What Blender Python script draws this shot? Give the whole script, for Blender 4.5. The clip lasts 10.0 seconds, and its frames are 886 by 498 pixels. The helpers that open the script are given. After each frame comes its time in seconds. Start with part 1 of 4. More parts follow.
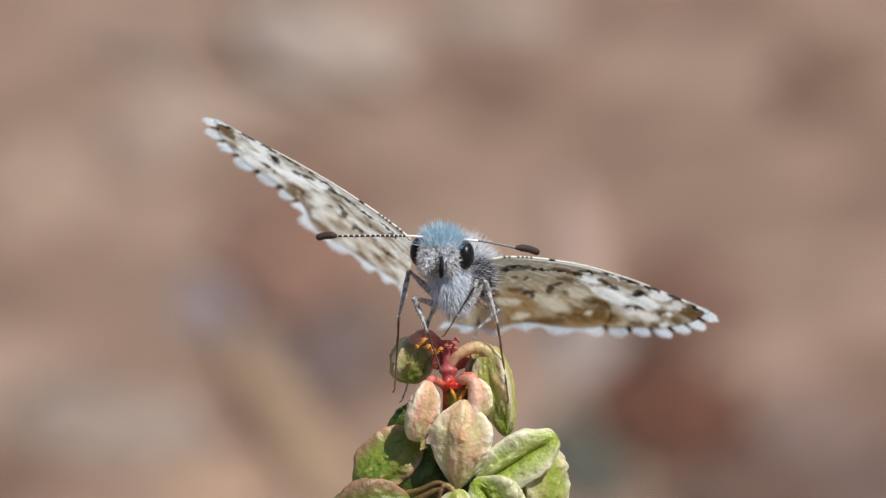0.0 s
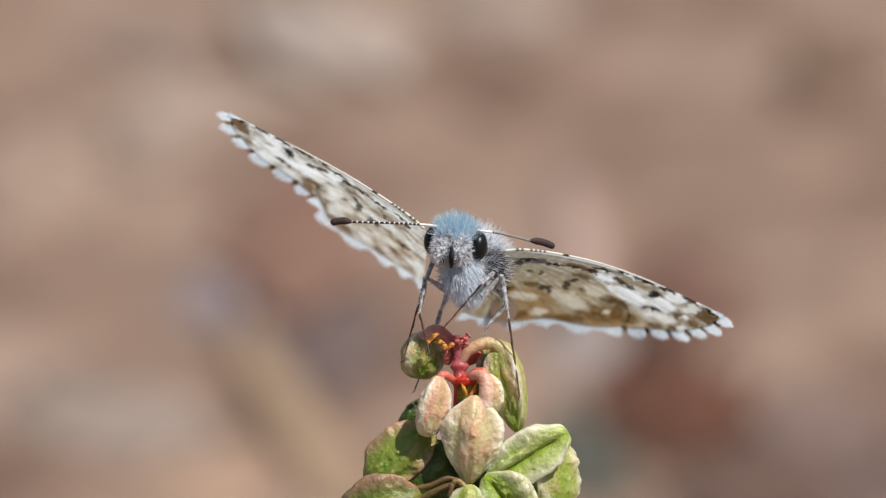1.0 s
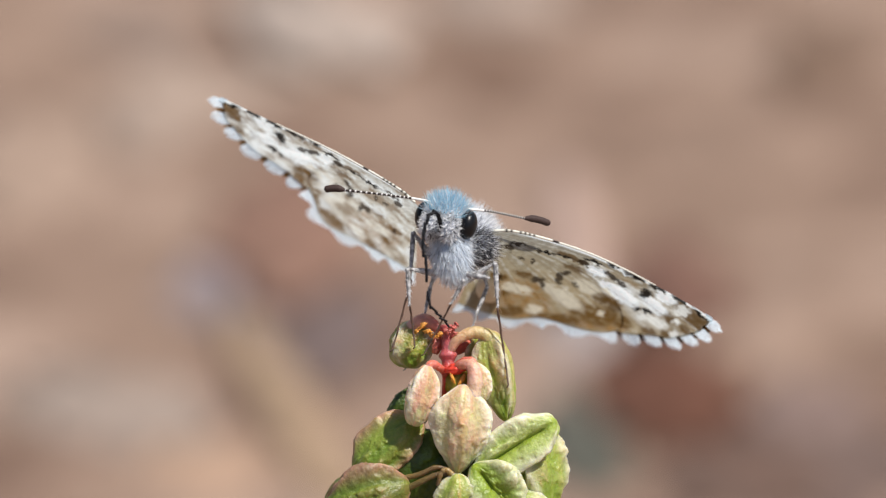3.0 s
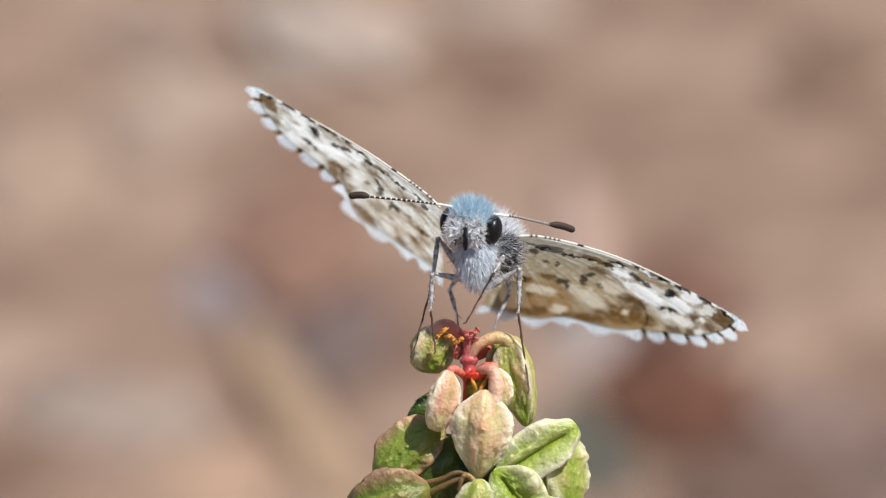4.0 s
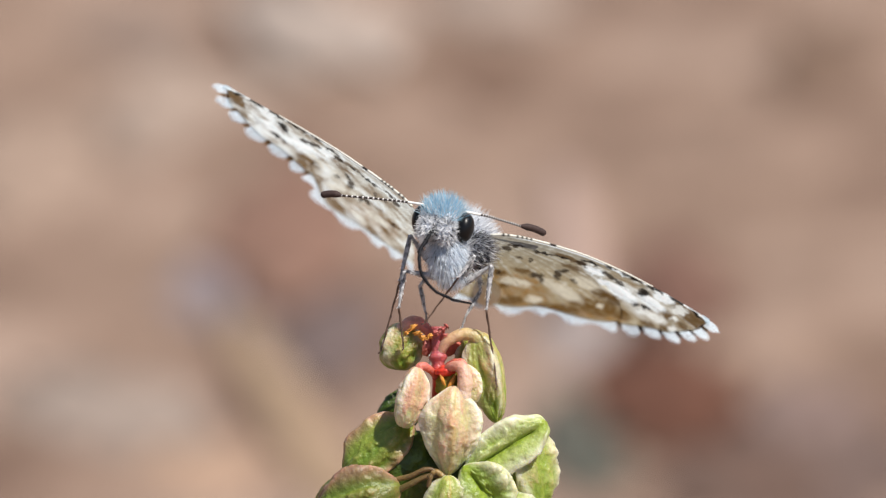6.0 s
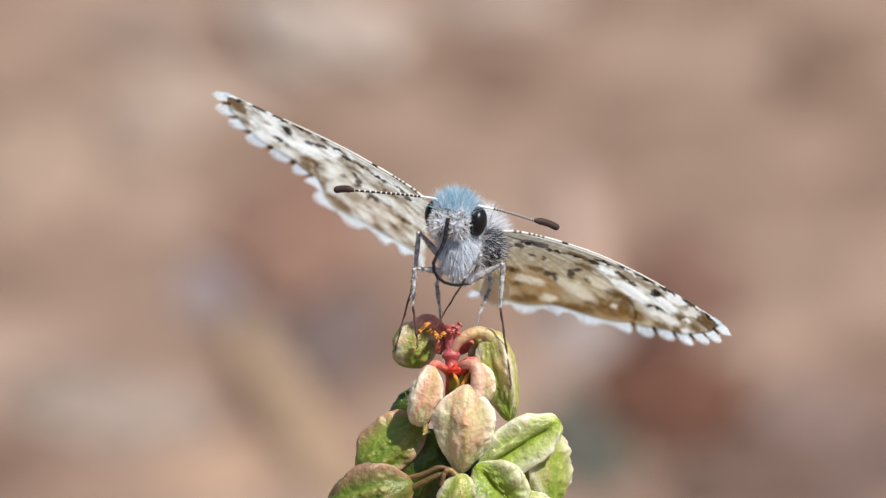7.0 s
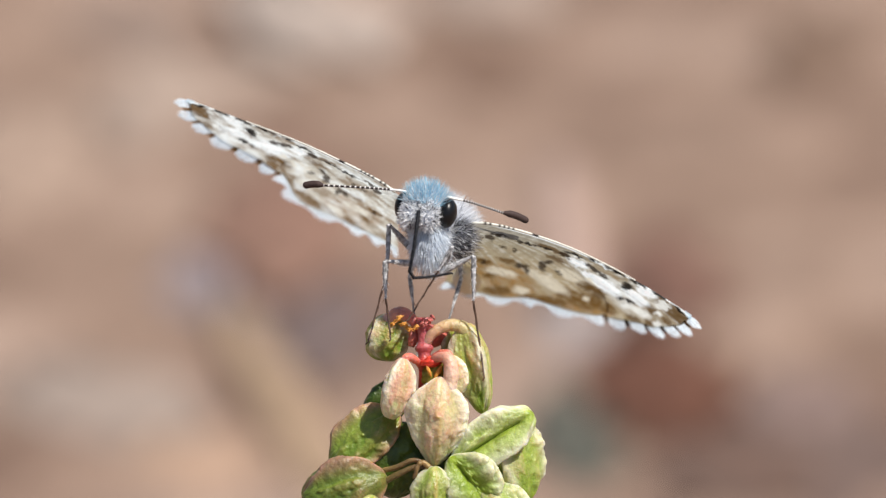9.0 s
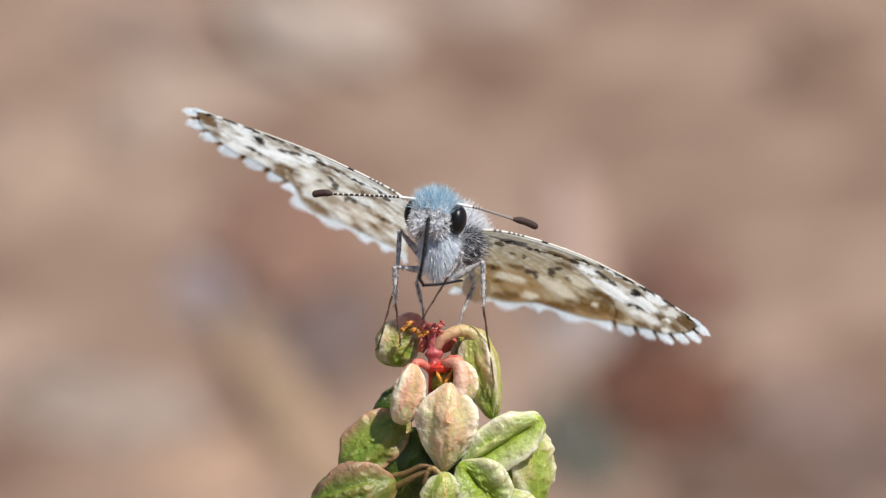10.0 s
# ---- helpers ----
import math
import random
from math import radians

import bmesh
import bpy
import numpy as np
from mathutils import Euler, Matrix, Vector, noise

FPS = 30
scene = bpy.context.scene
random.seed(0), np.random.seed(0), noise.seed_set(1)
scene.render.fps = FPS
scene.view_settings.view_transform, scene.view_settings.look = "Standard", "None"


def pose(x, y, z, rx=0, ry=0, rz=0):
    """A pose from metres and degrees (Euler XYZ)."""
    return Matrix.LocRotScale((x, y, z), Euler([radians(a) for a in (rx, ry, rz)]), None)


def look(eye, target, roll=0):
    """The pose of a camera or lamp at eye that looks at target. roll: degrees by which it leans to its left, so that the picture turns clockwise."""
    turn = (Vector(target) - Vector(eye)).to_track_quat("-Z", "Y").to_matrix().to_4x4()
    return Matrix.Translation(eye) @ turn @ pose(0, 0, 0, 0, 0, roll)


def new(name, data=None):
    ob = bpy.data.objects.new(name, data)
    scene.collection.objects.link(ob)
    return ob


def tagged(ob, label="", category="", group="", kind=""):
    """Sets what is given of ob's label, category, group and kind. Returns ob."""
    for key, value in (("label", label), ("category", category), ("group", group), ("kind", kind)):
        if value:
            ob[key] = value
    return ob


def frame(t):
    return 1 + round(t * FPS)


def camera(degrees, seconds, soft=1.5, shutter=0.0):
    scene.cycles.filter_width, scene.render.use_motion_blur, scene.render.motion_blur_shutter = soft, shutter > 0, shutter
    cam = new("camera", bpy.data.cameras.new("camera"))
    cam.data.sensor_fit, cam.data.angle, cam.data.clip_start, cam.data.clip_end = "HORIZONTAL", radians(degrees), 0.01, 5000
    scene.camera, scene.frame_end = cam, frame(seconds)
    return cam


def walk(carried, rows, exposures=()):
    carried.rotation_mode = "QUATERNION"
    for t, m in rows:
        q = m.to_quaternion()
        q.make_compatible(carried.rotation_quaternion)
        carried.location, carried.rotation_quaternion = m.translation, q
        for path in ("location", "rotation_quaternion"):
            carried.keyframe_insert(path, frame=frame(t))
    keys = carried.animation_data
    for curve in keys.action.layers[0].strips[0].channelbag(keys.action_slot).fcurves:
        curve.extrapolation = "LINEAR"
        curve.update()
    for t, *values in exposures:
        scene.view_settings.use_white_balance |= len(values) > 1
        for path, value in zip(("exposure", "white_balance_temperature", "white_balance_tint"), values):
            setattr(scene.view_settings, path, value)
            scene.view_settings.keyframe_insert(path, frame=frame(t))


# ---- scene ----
MM = 0.001
PITCH = 20.0            # degrees by which the view looks down
UNIT = MM / 31.3        # the fine grid on which the subject is laid out
DIST = 0.2040           # from the lens to the subject
LENS = 14.0
CENTRE = Vector((0, 0, 0.24))
BASIS = pose(*CENTRE, -PITCH)          # x across, y away from the viewer, z up
FOCAL = 784 / math.tan(radians(LENS / 2))

# time: sway of the view (across, down), the plant's node, both wing roots, wing tip angles
TIMES = (0, 0.5, 1, 1.5, 2, 2.2, 3.3, 3.5, 4, 4.5, 5, 5.5, 5.7, 6.8, 7, 7.5, 8, 8.5, 9, 9.5, 10)
DRIFT = (0, 0, 5, 3, -3, -4, -4, -3, 8, 4, 2, 0, -4, -8, 0, 4, 2, -3, -18, -12, -10)
NODE = ((793, 685), (789, 677), (813, 677), (807, 688), (798, 680), (793, 673), (791, 657), (790, 666), (830, 667), (802, 662), (805, 657), (798, 655), (781,
        658), (770, 663), (798, 658), (816, 666), (809, 669), (787, 668), (749, 645), (755, 649), (767, 655))
ROOTS = ((809, 455), (810, 443), (833, 438), (826.5, 443.5), (818.5, 434), (812, 419), (815.5, 398), (818.5, 408), (859.5, 408.5), (835.5, 404), (841.5, 400),
        (833.5, 400), (818.5, 403), (803.5, 401), (832, 396), (846.5, 404.5), (840, 407), (817, 405.5), (778, 381.5), (783.5, 387.5), (795.5, 394))
ROLL = (13.7, 15.2, 15.5, 17.6, 18.5, 19.0, 20.2, 20.4, 20.1, 19.2, 19.2, 19.2, 19.2, 22.9, 22.9, 22.8, 22.9, 22.7, 22.6, 22.6, 22.4)
TIP_L = (33.7, 35.1, 32.4, 30.1, 29.7, 30.2, 30.5, 34.7, 34.5, 32.1, 36.5, 31.7, 35.4, 30.2, 30.2, 27.3, 27.3, 26.5, 26.1, 25.9, 25.6)
TIP_R = (7, 9.5, 10.2, 12.5, 14.1, 13.3, 15.2, 13.7, 13.6, 13.2, 12.8, 15.3, 15.3, 16.5, 16.9, 16.6, 16.9, 16.9, 17.3, 17.7, 17.6)
TILT_L = (-3.5, -2, -0.9, 1.2, 2.9, 4.8, 7, 6.4, 5.4, 0.9, 0.8, 1.1, 0.9, 0.4, 0.9, 1.4, 1.2, 0.8, -0.3, 0.1, -0.5)          # wings, rear edge down
TILT_R = (0.5, 1, 1.3, 2.8, 3.7, 5.9, 6.8, 5.1, 5, 4.3, 1.8, 1.5, 1.6, 0.9, 1.9, 1.6, 1.3, 1.6, 2, 1.7, 1.2)
SWING_L = (3.4, 2.3, 0.8, -0.9, -0.8, -2.4, -3.6, -5.9, -5.3, -0.7, -3.2, -0.7, -2, 0.4, 0.6, 0.9, 1, 1.1, 1.8, 1.6, 2.2)          # wings, tip away from the viewer
SWING_R = (12.9, 11.1, 9.7, 7.4, 6, 5.3, 4.5, 5.5, 5.4, 5.3, 5.2, 5.2, 4.9, 4, 2.8, 3, 3.3, 2.7, 2.2, 2.6, 2.5)
FEEL_L = (7.6, 9.9, 9.9, 11.3, 11.8, 14.2, 14.5, 14.1, 14.1, 13.5, 14.6, 14.4, 14.2, 13.1, 13.3, 12.5, 12.5, 11.8, 11.6, 11.2, 10.7)   # antennae
FEEL_R = (-4.8, -2.7, -2.7, -3.3, -3.3, -3.6, -5.8, -4.6, -4.1, -3.7, -0.5, 0, 1, 0.5, 1, 0.5, 1, 3, 3, 4, 2.6)
YAW = (6, 7, 8, 10, 11, 11, 13, 13, 13, 13, 13, 13, 13, 14, 14, 14, 14, 14, 14, 14, 14)
REST = TIMES.index(8.5)


def spot(a, b, near=0.0):
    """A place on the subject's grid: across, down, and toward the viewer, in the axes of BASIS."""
    k = (DIST - near * UNIT) / DIST * UNIT
    return Vector(((a - 784) * k, -near * UNIT, (441 - b) * k))


def shift(i):
    return DRIFT[i] - DRIFT[REST], NODE[i][1] - NODE[REST][1]


def spot_at(i, a, b, near=0.0):
    dx, dy = shift(i)
    return spot(a - dx, b - dy, near)


# ---- camera ----
cam = camera(LENS, 10.0, 1.25)
cam.data.dof.use_dof = True
cam.data.dof.focus_distance = DIST + 0.0002
cam.data.dof.aperture_fstop = 29.0
EYE = BASIS @ Vector((0, -DIST, 0))
CAM_ROWS = []
for i, t in enumerate(TIMES):
    dx, dy = shift(i)
    CAM_ROWS.append((t, pose(*EYE, 90 - PITCH + math.degrees(dy / FOCAL), 0, math.degrees(dx / FOCAL))))
EXPOSURE = ((0, -0.30), (1, -0.24), (1.5, -0.26), (2, -0.18), (3.5, -0.05), (4.5, -0.05), (5, -0.22), (5.5, -0.1), (7, 0.0), (7.5, 0.0), (8, -0.12), (8.5, -0.08), (9, 0.02), (9.5, 0.02), (10, -0.08))
walk(cam, CAM_ROWS, EXPOSURE)

# ---- world and sun ----
SUN_EL, SUN_AZ = 61.0, 120.0           # degrees; azimuth clockwise from +y
world = bpy.data.worlds.new("sky")
scene.world = world
world.use_nodes = True
wn = world.node_tree.nodes
sky = wn.new("ShaderNodeTexSky")
sky.sky_type = "NISHITA"
sky.sun_disc = False
sky.sun_elevation = radians(SUN_EL)
sky.sun_rotation = radians(SUN_AZ)
wn["Background"].inputs[1].default_value = 0.085
world.node_tree.links.new(sky.outputs[0], wn["Background"].inputs[0])
sun = new("sun", bpy.data.lights.new("sun", "SUN"))
sun.data.energy = 5.3
sun.data.angle = radians(0.5)
sun.data.color = (1.0, 0.95, 0.88)
s_dir = Vector((math.sin(radians(SUN_AZ)) * math.cos(radians(SUN_EL)), math.cos(radians(SUN_AZ)) * math.cos(radians(SUN_EL)), math.sin(radians(SUN_EL))))
sun.matrix_world = look(s_dir * 3, (0, 0, 0))


# ---- materials ----
def lin(r, g, b):
    """Linear colour from 0..255 display values."""
    return tuple(((c / 255 + 0.055) / 1.055) ** 2.4 if c > 10 else c / 255 / 12.92 for c in (r, g, b))


def material(name, colour, rough=0.6, grain=0.0, grain_size=0.0003, bump=0.0, bump_size=0.0002, attribute=False,
             translucent=0.0, subsurface=0.0, spec=0.4, blotch=0.0, blotch_size=0.002):
    """A surface with two scales of variation: fine grain and larger blotches, sizes in metres."""
    m = bpy.data.materials.new(name)
    m.use_nodes = True
    n, l = m.node_tree.nodes, m.node_tree.links
    b = n["Principled BSDF"]
    co = n.new("ShaderNodeTexCoord").outputs["Object"]
    if attribute:
        a = n.new("ShaderNodeAttribute")
        a.attribute_name = "tint"
        col = a.outputs["Color"]
    else:
        rgb = n.new("ShaderNodeRGB")
        rgb.outputs[0].default_value = (*colour, 1)
        col = rgb.outputs[0]
    for amount, size, detail in ((grain, grain_size, 4), (blotch, blotch_size, 3)):
        if amount:
            nz = n.new("ShaderNodeTexNoise")
            nz.inputs["Scale"].default_value = 1 / size
            nz.inputs["Detail"].default_value = detail
            l.new(co, nz.inputs["Vector"])
            mr = n.new("ShaderNodeMapRange")
            mr.inputs[1].default_value, mr.inputs[2].default_value = 0.3, 0.7
            mr.inputs[3].default_value, mr.inputs[4].default_value = 1 - amount, 1 + amount
            l.new(nz.outputs["Fac"], mr.inputs[0])
            mx = n.new("ShaderNodeMix")
            mx.data_type, mx.blend_type = "RGBA", "MULTIPLY"
            mx.inputs[0].default_value = 1
            l.new(col, mx.inputs[6])
            l.new(mr.outputs[0], mx.inputs[7])
            col = mx.outputs[2]
    l.new(col, b.inputs["Base Color"])
    b.inputs["Roughness"].default_value = rough
    b.inputs["Specular IOR Level"].default_value = spec
    if subsurface:
        b.inputs["Subsurface Weight"].default_value = subsurface
        b.inputs["Subsurface Radius"].default_value = (1.0, 0.8, 0.35)
        b.inputs["Subsurface Scale"].default_value = 0.0009
    if bump:
        nz = n.new("ShaderNodeTexNoise")
        nz.inputs["Scale"].default_value = 1 / bump_size
        nz.inputs["Detail"].default_value = 3
        l.new(co, nz.inputs["Vector"])
        bp = n.new("ShaderNodeBump")
        bp.inputs["Strength"].default_value = bump
        bp.inputs["Distance"].default_value = bump_size * 0.5
        l.new(nz.outputs["Fac"], bp.inputs["Height"])
        l.new(bp.outputs[0], b.inputs["Normal"])
    if translucent:
        tr = n.new("ShaderNodeBsdfTranslucent")
        l.new(col, tr.inputs["Color"])
        mix = n.new("ShaderNodeMixShader")
        mix.inputs[0].default_value = translucent
        l.new(b.outputs[0], mix.inputs[1])
        l.new(tr.outputs[0], mix.inputs[2])
        l.new(mix.outputs[0], n["Material Output"].inputs["Surface"])
    return m


M_FEELER = material("antenna_scales", None, 0.7, attribute=True, spec=0.2)
M_WING = material("wing_scales", None, 0.75, 0.10, 0.00012, 0.25, 0.00010, attribute=True, translucent=0.7, spec=0.15)
M_FRINGE = material("fringe_hair", None, 0.8, attribute=True, translucent=0.92, spec=0.15)
M_FUR = material("fur", None, 0.6, attribute=True, translucent=0.48, spec=0.25)
M_SKIN = material("cuticle", lin(176, 180, 190), 0.7, 0.3, 0.0002)
M_ABDOMEN = material("abdomen_scales", lin(212, 200, 176), 0.85, 0.08, 0.0003, 0.1, 0.0002)
M_EYE = material("compound_eye", (0.006, 0.006, 0.007), 0.32, 0.0, bump=0.15, bump_size=0.00004, spec=0.3)
M_LEG = material("leg_scales", lin(160, 159, 160), 0.75, 0.5, 0.00016, 0.4, 0.0001, blotch=0.75, blotch_size=0.0004)
M_TARSUS = material("tarsus_chitin", lin(92, 70, 58), 0.5, 0.3, 0.0002, 0.2, 0.0001)
M_PROB = material("proboscis_chitin", (0.010, 0.010, 0.013), 0.6, 0.2, 0.0002, 0.2, 0.00005, spec=0.2)
M_CLUB = material("club_scales", lin(62, 46, 42), 0.7, 0.2, 0.0001, 0.3, 0.00006)
M_BUD = material("bud_skin", None, 0.42, 0.12, 0.00030, 0.8, 0.00019, attribute=True, subsurface=0.5, spec=0.55, blotch=0.14, blotch_size=0.0012)
M_BRACT = material("dull_red_bract", lin(186, 100, 84), 0.45, 0.2, 0.0003, 0.4, 0.0002, subsurface=0.2, blotch=0.3, blotch_size=0.001)
M_STEM = material("red_stem", lin(200, 100, 92), 0.45, 0.2, 0.0003, 0.4, 0.0002, subsurface=0.2, blotch=0.25, blotch_size=0.0008)
M_CALYX = material("calyx_skin", lin(142, 132, 44), 0.5, 0.2, 0.0003, 0.4, 0.0002, subsurface=0.3, blotch=0.3, blotch_size=0.0008)
M_HUB = material("scarlet_joint", lin(210, 62, 46), 0.4, 0.2, 0.0003, 0.4, 0.0002, subsurface=0.3, blotch=0.2, blotch_size=0.0006)
M_ANTHER = material("anther", lin(216, 142, 58), 0.55, 0.3, 0.0002, 0.4, 0.0001, subsurface=0.2)
M_STALK = material("plant_stem", lin(120, 130, 70), 0.55, 0.15, 0.0006, 0.2, 0.0003, blotch=0.2, blotch_size=0.004)


# ---- mesh helpers ----
def mesh(name, verts, faces, mat, smooth=True, tint=None):
    me = bpy.data.meshes.new(name)
    me.from_pydata([tuple(map(float, v)) for v in verts], [], [tuple(map(int, f)) for f in faces])
    me.materials.append(mat)
    me.polygons.foreach_set("use_smooth", [smooth] * len(me.polygons))
    if tint is not None:
        at = me.attributes.new("tint", "FLOAT_COLOR", "POINT")
        c = np.ones((len(verts), 4), np.float32)
        c[:, :3] = np.clip(tint, 0, 1)
        at.data.foreach_set("color", c.ravel())
    me.update()
    return me


def part(name, me, parent, m=None, label=""):
    ob = new(name, me)
    ob.parent = parent
    if m is not None:
        ob.matrix_basis = m
    if label:
        tagged(ob, label)
    return ob


def grid_faces(nu, nv, wrap=False):
    """Quads of nu rings of nv points."""
    f = []
    for i in range(nu - 1):
        for j in range(nv if wrap else nv - 1):
            k = (j + 1) % nv
            f.append((i * nv + j, i * nv + k, (i + 1) * nv + k, (i + 1) * nv + j))
    return f


def tube(points, radii, sides=10):
    """Rings round a line of points; ends closed by small radii."""
    pts = [Vector(p) for p in points]
    v = []
    side = None
    for i, p in enumerate(pts):
        d = (pts[min(i + 1, len(pts) - 1)] - pts[max(i - 1, 0)]).normalized()
        if side is None:
            side = d.orthogonal().normalized()
        side = (side - d * side.dot(d)).normalized()
        up = d.cross(side)
        for j in range(sides):
            a = 2 * math.pi * j / sides
            v.append(p + (side * math.cos(a) + up * math.sin(a)) * radii[i])
    f = grid_faces(len(pts), sides, True)
    f.append(tuple(range(sides - 1, -1, -1)))
    f.append(tuple(range((len(pts) - 1) * sides, len(pts) * sides)))
    return v, f


def smooth_line(points, n):
    """A Catmull-Rom line through the points."""
    p = [Vector(q) for q in points]
    p = [p[0] * 2 - p[1]] + p + [p[-1] * 2 - p[-2]]
    out = []
    for k in range(n):
        s = k / (n - 1) * (len(p) - 3)
        i = min(int(s), len(p) - 4)
        t = s - i
        a, b, c, d = p[i:i + 4]
        out.append(0.5 * (2 * b + (c - a) * t + (2 * a - 5 * b + 4 * c - d) * t * t + (3 * b - a - 3 * c + d) * t ** 3))
    return out


def blob(rx, ry, rz, nu=24, nv=32, rough=0.0, seed=0.0):
    v = []
    for i in range(nu):
        a = math.pi * (i + 0.02) / (nu - 0.96)
        for j in range(nv):
            b = 2 * math.pi * j / nv
            d = Vector((math.sin(a) * math.cos(b), math.sin(a) * math.sin(b), math.cos(a)))
            k = 1 + rough * noise.noise(d * 2.3 + Vector((seed, 0, 0)))
            v.append((d.x * rx * k, d.y * ry * k, d.z * rz * k))
    return v, grid_faces(nu, nv, True) + [tuple(range(nv - 1, -1, -1)), tuple(range((nu - 1) * nv, nu * nv))]


def hairs(rng, roots, ways, lengths, widths, tints, bend=0.25, flat=None, blunt=0.55):
    """Thin tapered ribbon strands, turned at random about their length, or facing the way flat. Returns vertices, faces, tints."""
    v, f, c = [], [], []
    for r, w, ln, wd, tn in zip(roots, ways, lengths, widths, tints):
        w = Vector(w).normalized()
        r = Vector(r)
        s = w.orthogonal().normalized()
        u = w.cross(s)
        turn = rng.random() * 6.28
        off = (s * math.cos(turn) + u * math.sin(turn)) * ln * bend * rng.random()
        if flat is not None:
            e = w.cross(flat).normalized() * wd
        else:
            turn += 1.57
            e = (s * math.cos(turn) + u * math.sin(turn)) * wd
        k = len(v)
        for h, rad in ((0, 1.0), (blunt, 0.85)):
            p = r + w * ln * h + off * h * h
            v += [p - e * rad, p + e * rad]
        v.append(r + w * ln + off)
        c += [tn] * 5
        f += [(k, k + 1, k + 3, k + 2), (k + 2, k + 3, k + 4)]
    return v, f, np.array(c)


# ---- ground and what lies on it ----
def soil_material():
    m = bpy.data.materials.new("dry_soil")
    m.use_nodes = True
    n, l = m.node_tree.nodes, m.node_tree.links
    b = n["Principled BSDF"]
    co = n.new("ShaderNodeTexCoord").outputs["Object"]

    def nz(scale, detail):
        x = n.new("ShaderNodeTexNoise")
        x.inputs["Scale"].default_value, x.inputs["Detail"].default_value = scale, detail
        l.new(co, x.inputs["Vector"])
        return x.outputs["Fac"]

    def ramp(fac, *stops):
        r = n.new("ShaderNodeValToRGB")
        while len(r.color_ramp.elements) < len(stops):
            r.color_ramp.elements.new(0.5)
        for e, (p, c) in zip(r.color_ramp.elements, stops):
            e.position, e.color = p, (*c, 1)
        l.new(fac, r.inputs[0])
        return r.outputs[0]
    big = ramp(nz(14, 3), (0.30, lin(120, 98, 86)), (0.5, lin(150, 128, 113)), (0.70, lin(170, 149, 135)))
    mid = ramp(nz(34, 3), (0.30, (0.78, 0.76, 0.75)), (0.70, (1.20, 1.20, 1.20)))
    fine = ramp(nz(420, 6), (0.3, (0.55, 0.52, 0.5)), (0.7, (1.25, 1.22, 1.2)))
    mx = n.new("ShaderNodeMix")
    mx.data_type, mx.blend_type = "RGBA", "MULTIPLY"
    mx.inputs[0].default_value = 1
    my = n.new("ShaderNodeMix")
    my.data_type, my.blend_type = "RGBA", "MULTIPLY"
    my.inputs[0].default_value = 1
    l.new(big, my.inputs[6])
    l.new(mid, my.inputs[7])
    l.new(my.outputs[2], mx.inputs[6])
    l.new(fine, mx.inputs[7])
    l.new(mx.outputs[2], b.inputs["Base Color"])
    b.inputs["Roughness"].default_value = 0.95
    b.inputs["Specular IOR Level"].default_value = 0.1
    bp = n.new("ShaderNodeBump")
    bp.inputs["Strength"].default_value, bp.inputs["Distance"].default_value = 0.6, 0.004
    l.new(nz(260, 6), bp.inputs["Height"])
    l.new(bp.outputs[0], b.inputs["Normal"])
    return m


def ground_height(x, y):
    k = min(1.0, math.hypot(x, y) / 0.3)
    return k * (0.008 * noise.noise(Vector((x * 4, y * 4, 0))) + 0.003 * noise.noise(Vector((x * 15, y * 15, 5))))


def build_ground():
    N = 181
    axis = [(-1 + 2 * i / (N - 1)) for i in range(N)]
    axis = [math.copysign(abs(a) ** 3.2 * 400, a) + a * 1.2 for a in axis]
    v = [(x, y + 0.6, ground_height(x, y + 0.6)) for x in axis for y in axis]
    g = new("ground", mesh("ground", v, grid_faces(N, N), soil_material()))
    tagged(g, "dry reddish-brown bare soil, far out of focus", "ground", kind="structure")


def on_ground(a, b):
    """Where the line of sight through the grid place meets the soil, and the size of one grid step there."""
    way = (BASIS.to_3x3() @ Vector(((a - 784) / FOCAL, 1, (441 - b) / FOCAL)))
    k = -EYE.z / way.z
    return EYE + way * k, k / FOCAL


def stone(name, a, b, wide, tall, colour, label, category, height=0.35, turn=0.0, seed=0.0):
    p, step = on_ground(a, b)
    rx, ry = wide * step / 2, tall * step / 2 / math.sin(radians(PITCH)) * 0.8
    rz = min(rx, ry) * height
    colour = [0.93 * q + 0.07 * sum(colour) / 3 + 3 for q in colour]
    v, f = blob(rx, ry, rz, 20, 28, 0.8, seed)
    m = material(name + "_surface", lin(*colour), 0.9, 0.25, 0.002, 0.5, 0.003, spec=0.15, blotch=0.25, blotch_size=0.012)
    ob = new(name, mesh(name, v, f, m))
    ob.matrix_basis = pose(p.x, p.y, ground_height(p.x, p.y) + rz * 0.35, 0, 0, turn)
    tagged(ob, label, category, "stones on the soil")
    return ob


def blade(name, start, end, width, colour, label, category):
    (p, s1), (q, s2) = on_ground(*start), on_ground(*end)
    r = width * (s1 + s2) / 4
    mid = (p + q) / 2
    line = [p + (q - p) * (k / 15) - mid + Vector((0, 0, r * 0.5 + 0.002 * math.sin(k * 1.3))) for k in range(16)]
    rad = [r * (0.5 + 0.5 * min(1, k / 5)) * (1 + 0.1 * math.sin(k * 2.1)) for k in range(16)]
    v, f = tube(line, rad, 12)
    v = [(p.x, p.y, p.z * 0.4) for p in v]
    m = material(name + "_surface", lin(*colour), 0.85, 0.25, 0.001, 0.4, 0.002, spec=0.15, blotch=0.2, blotch_size=0.01)
    ob = new(name, mesh(name, v, f, m))
    ob.matrix_basis = Matrix.Translation(mid)
    tagged(ob, label, category)
    return ob


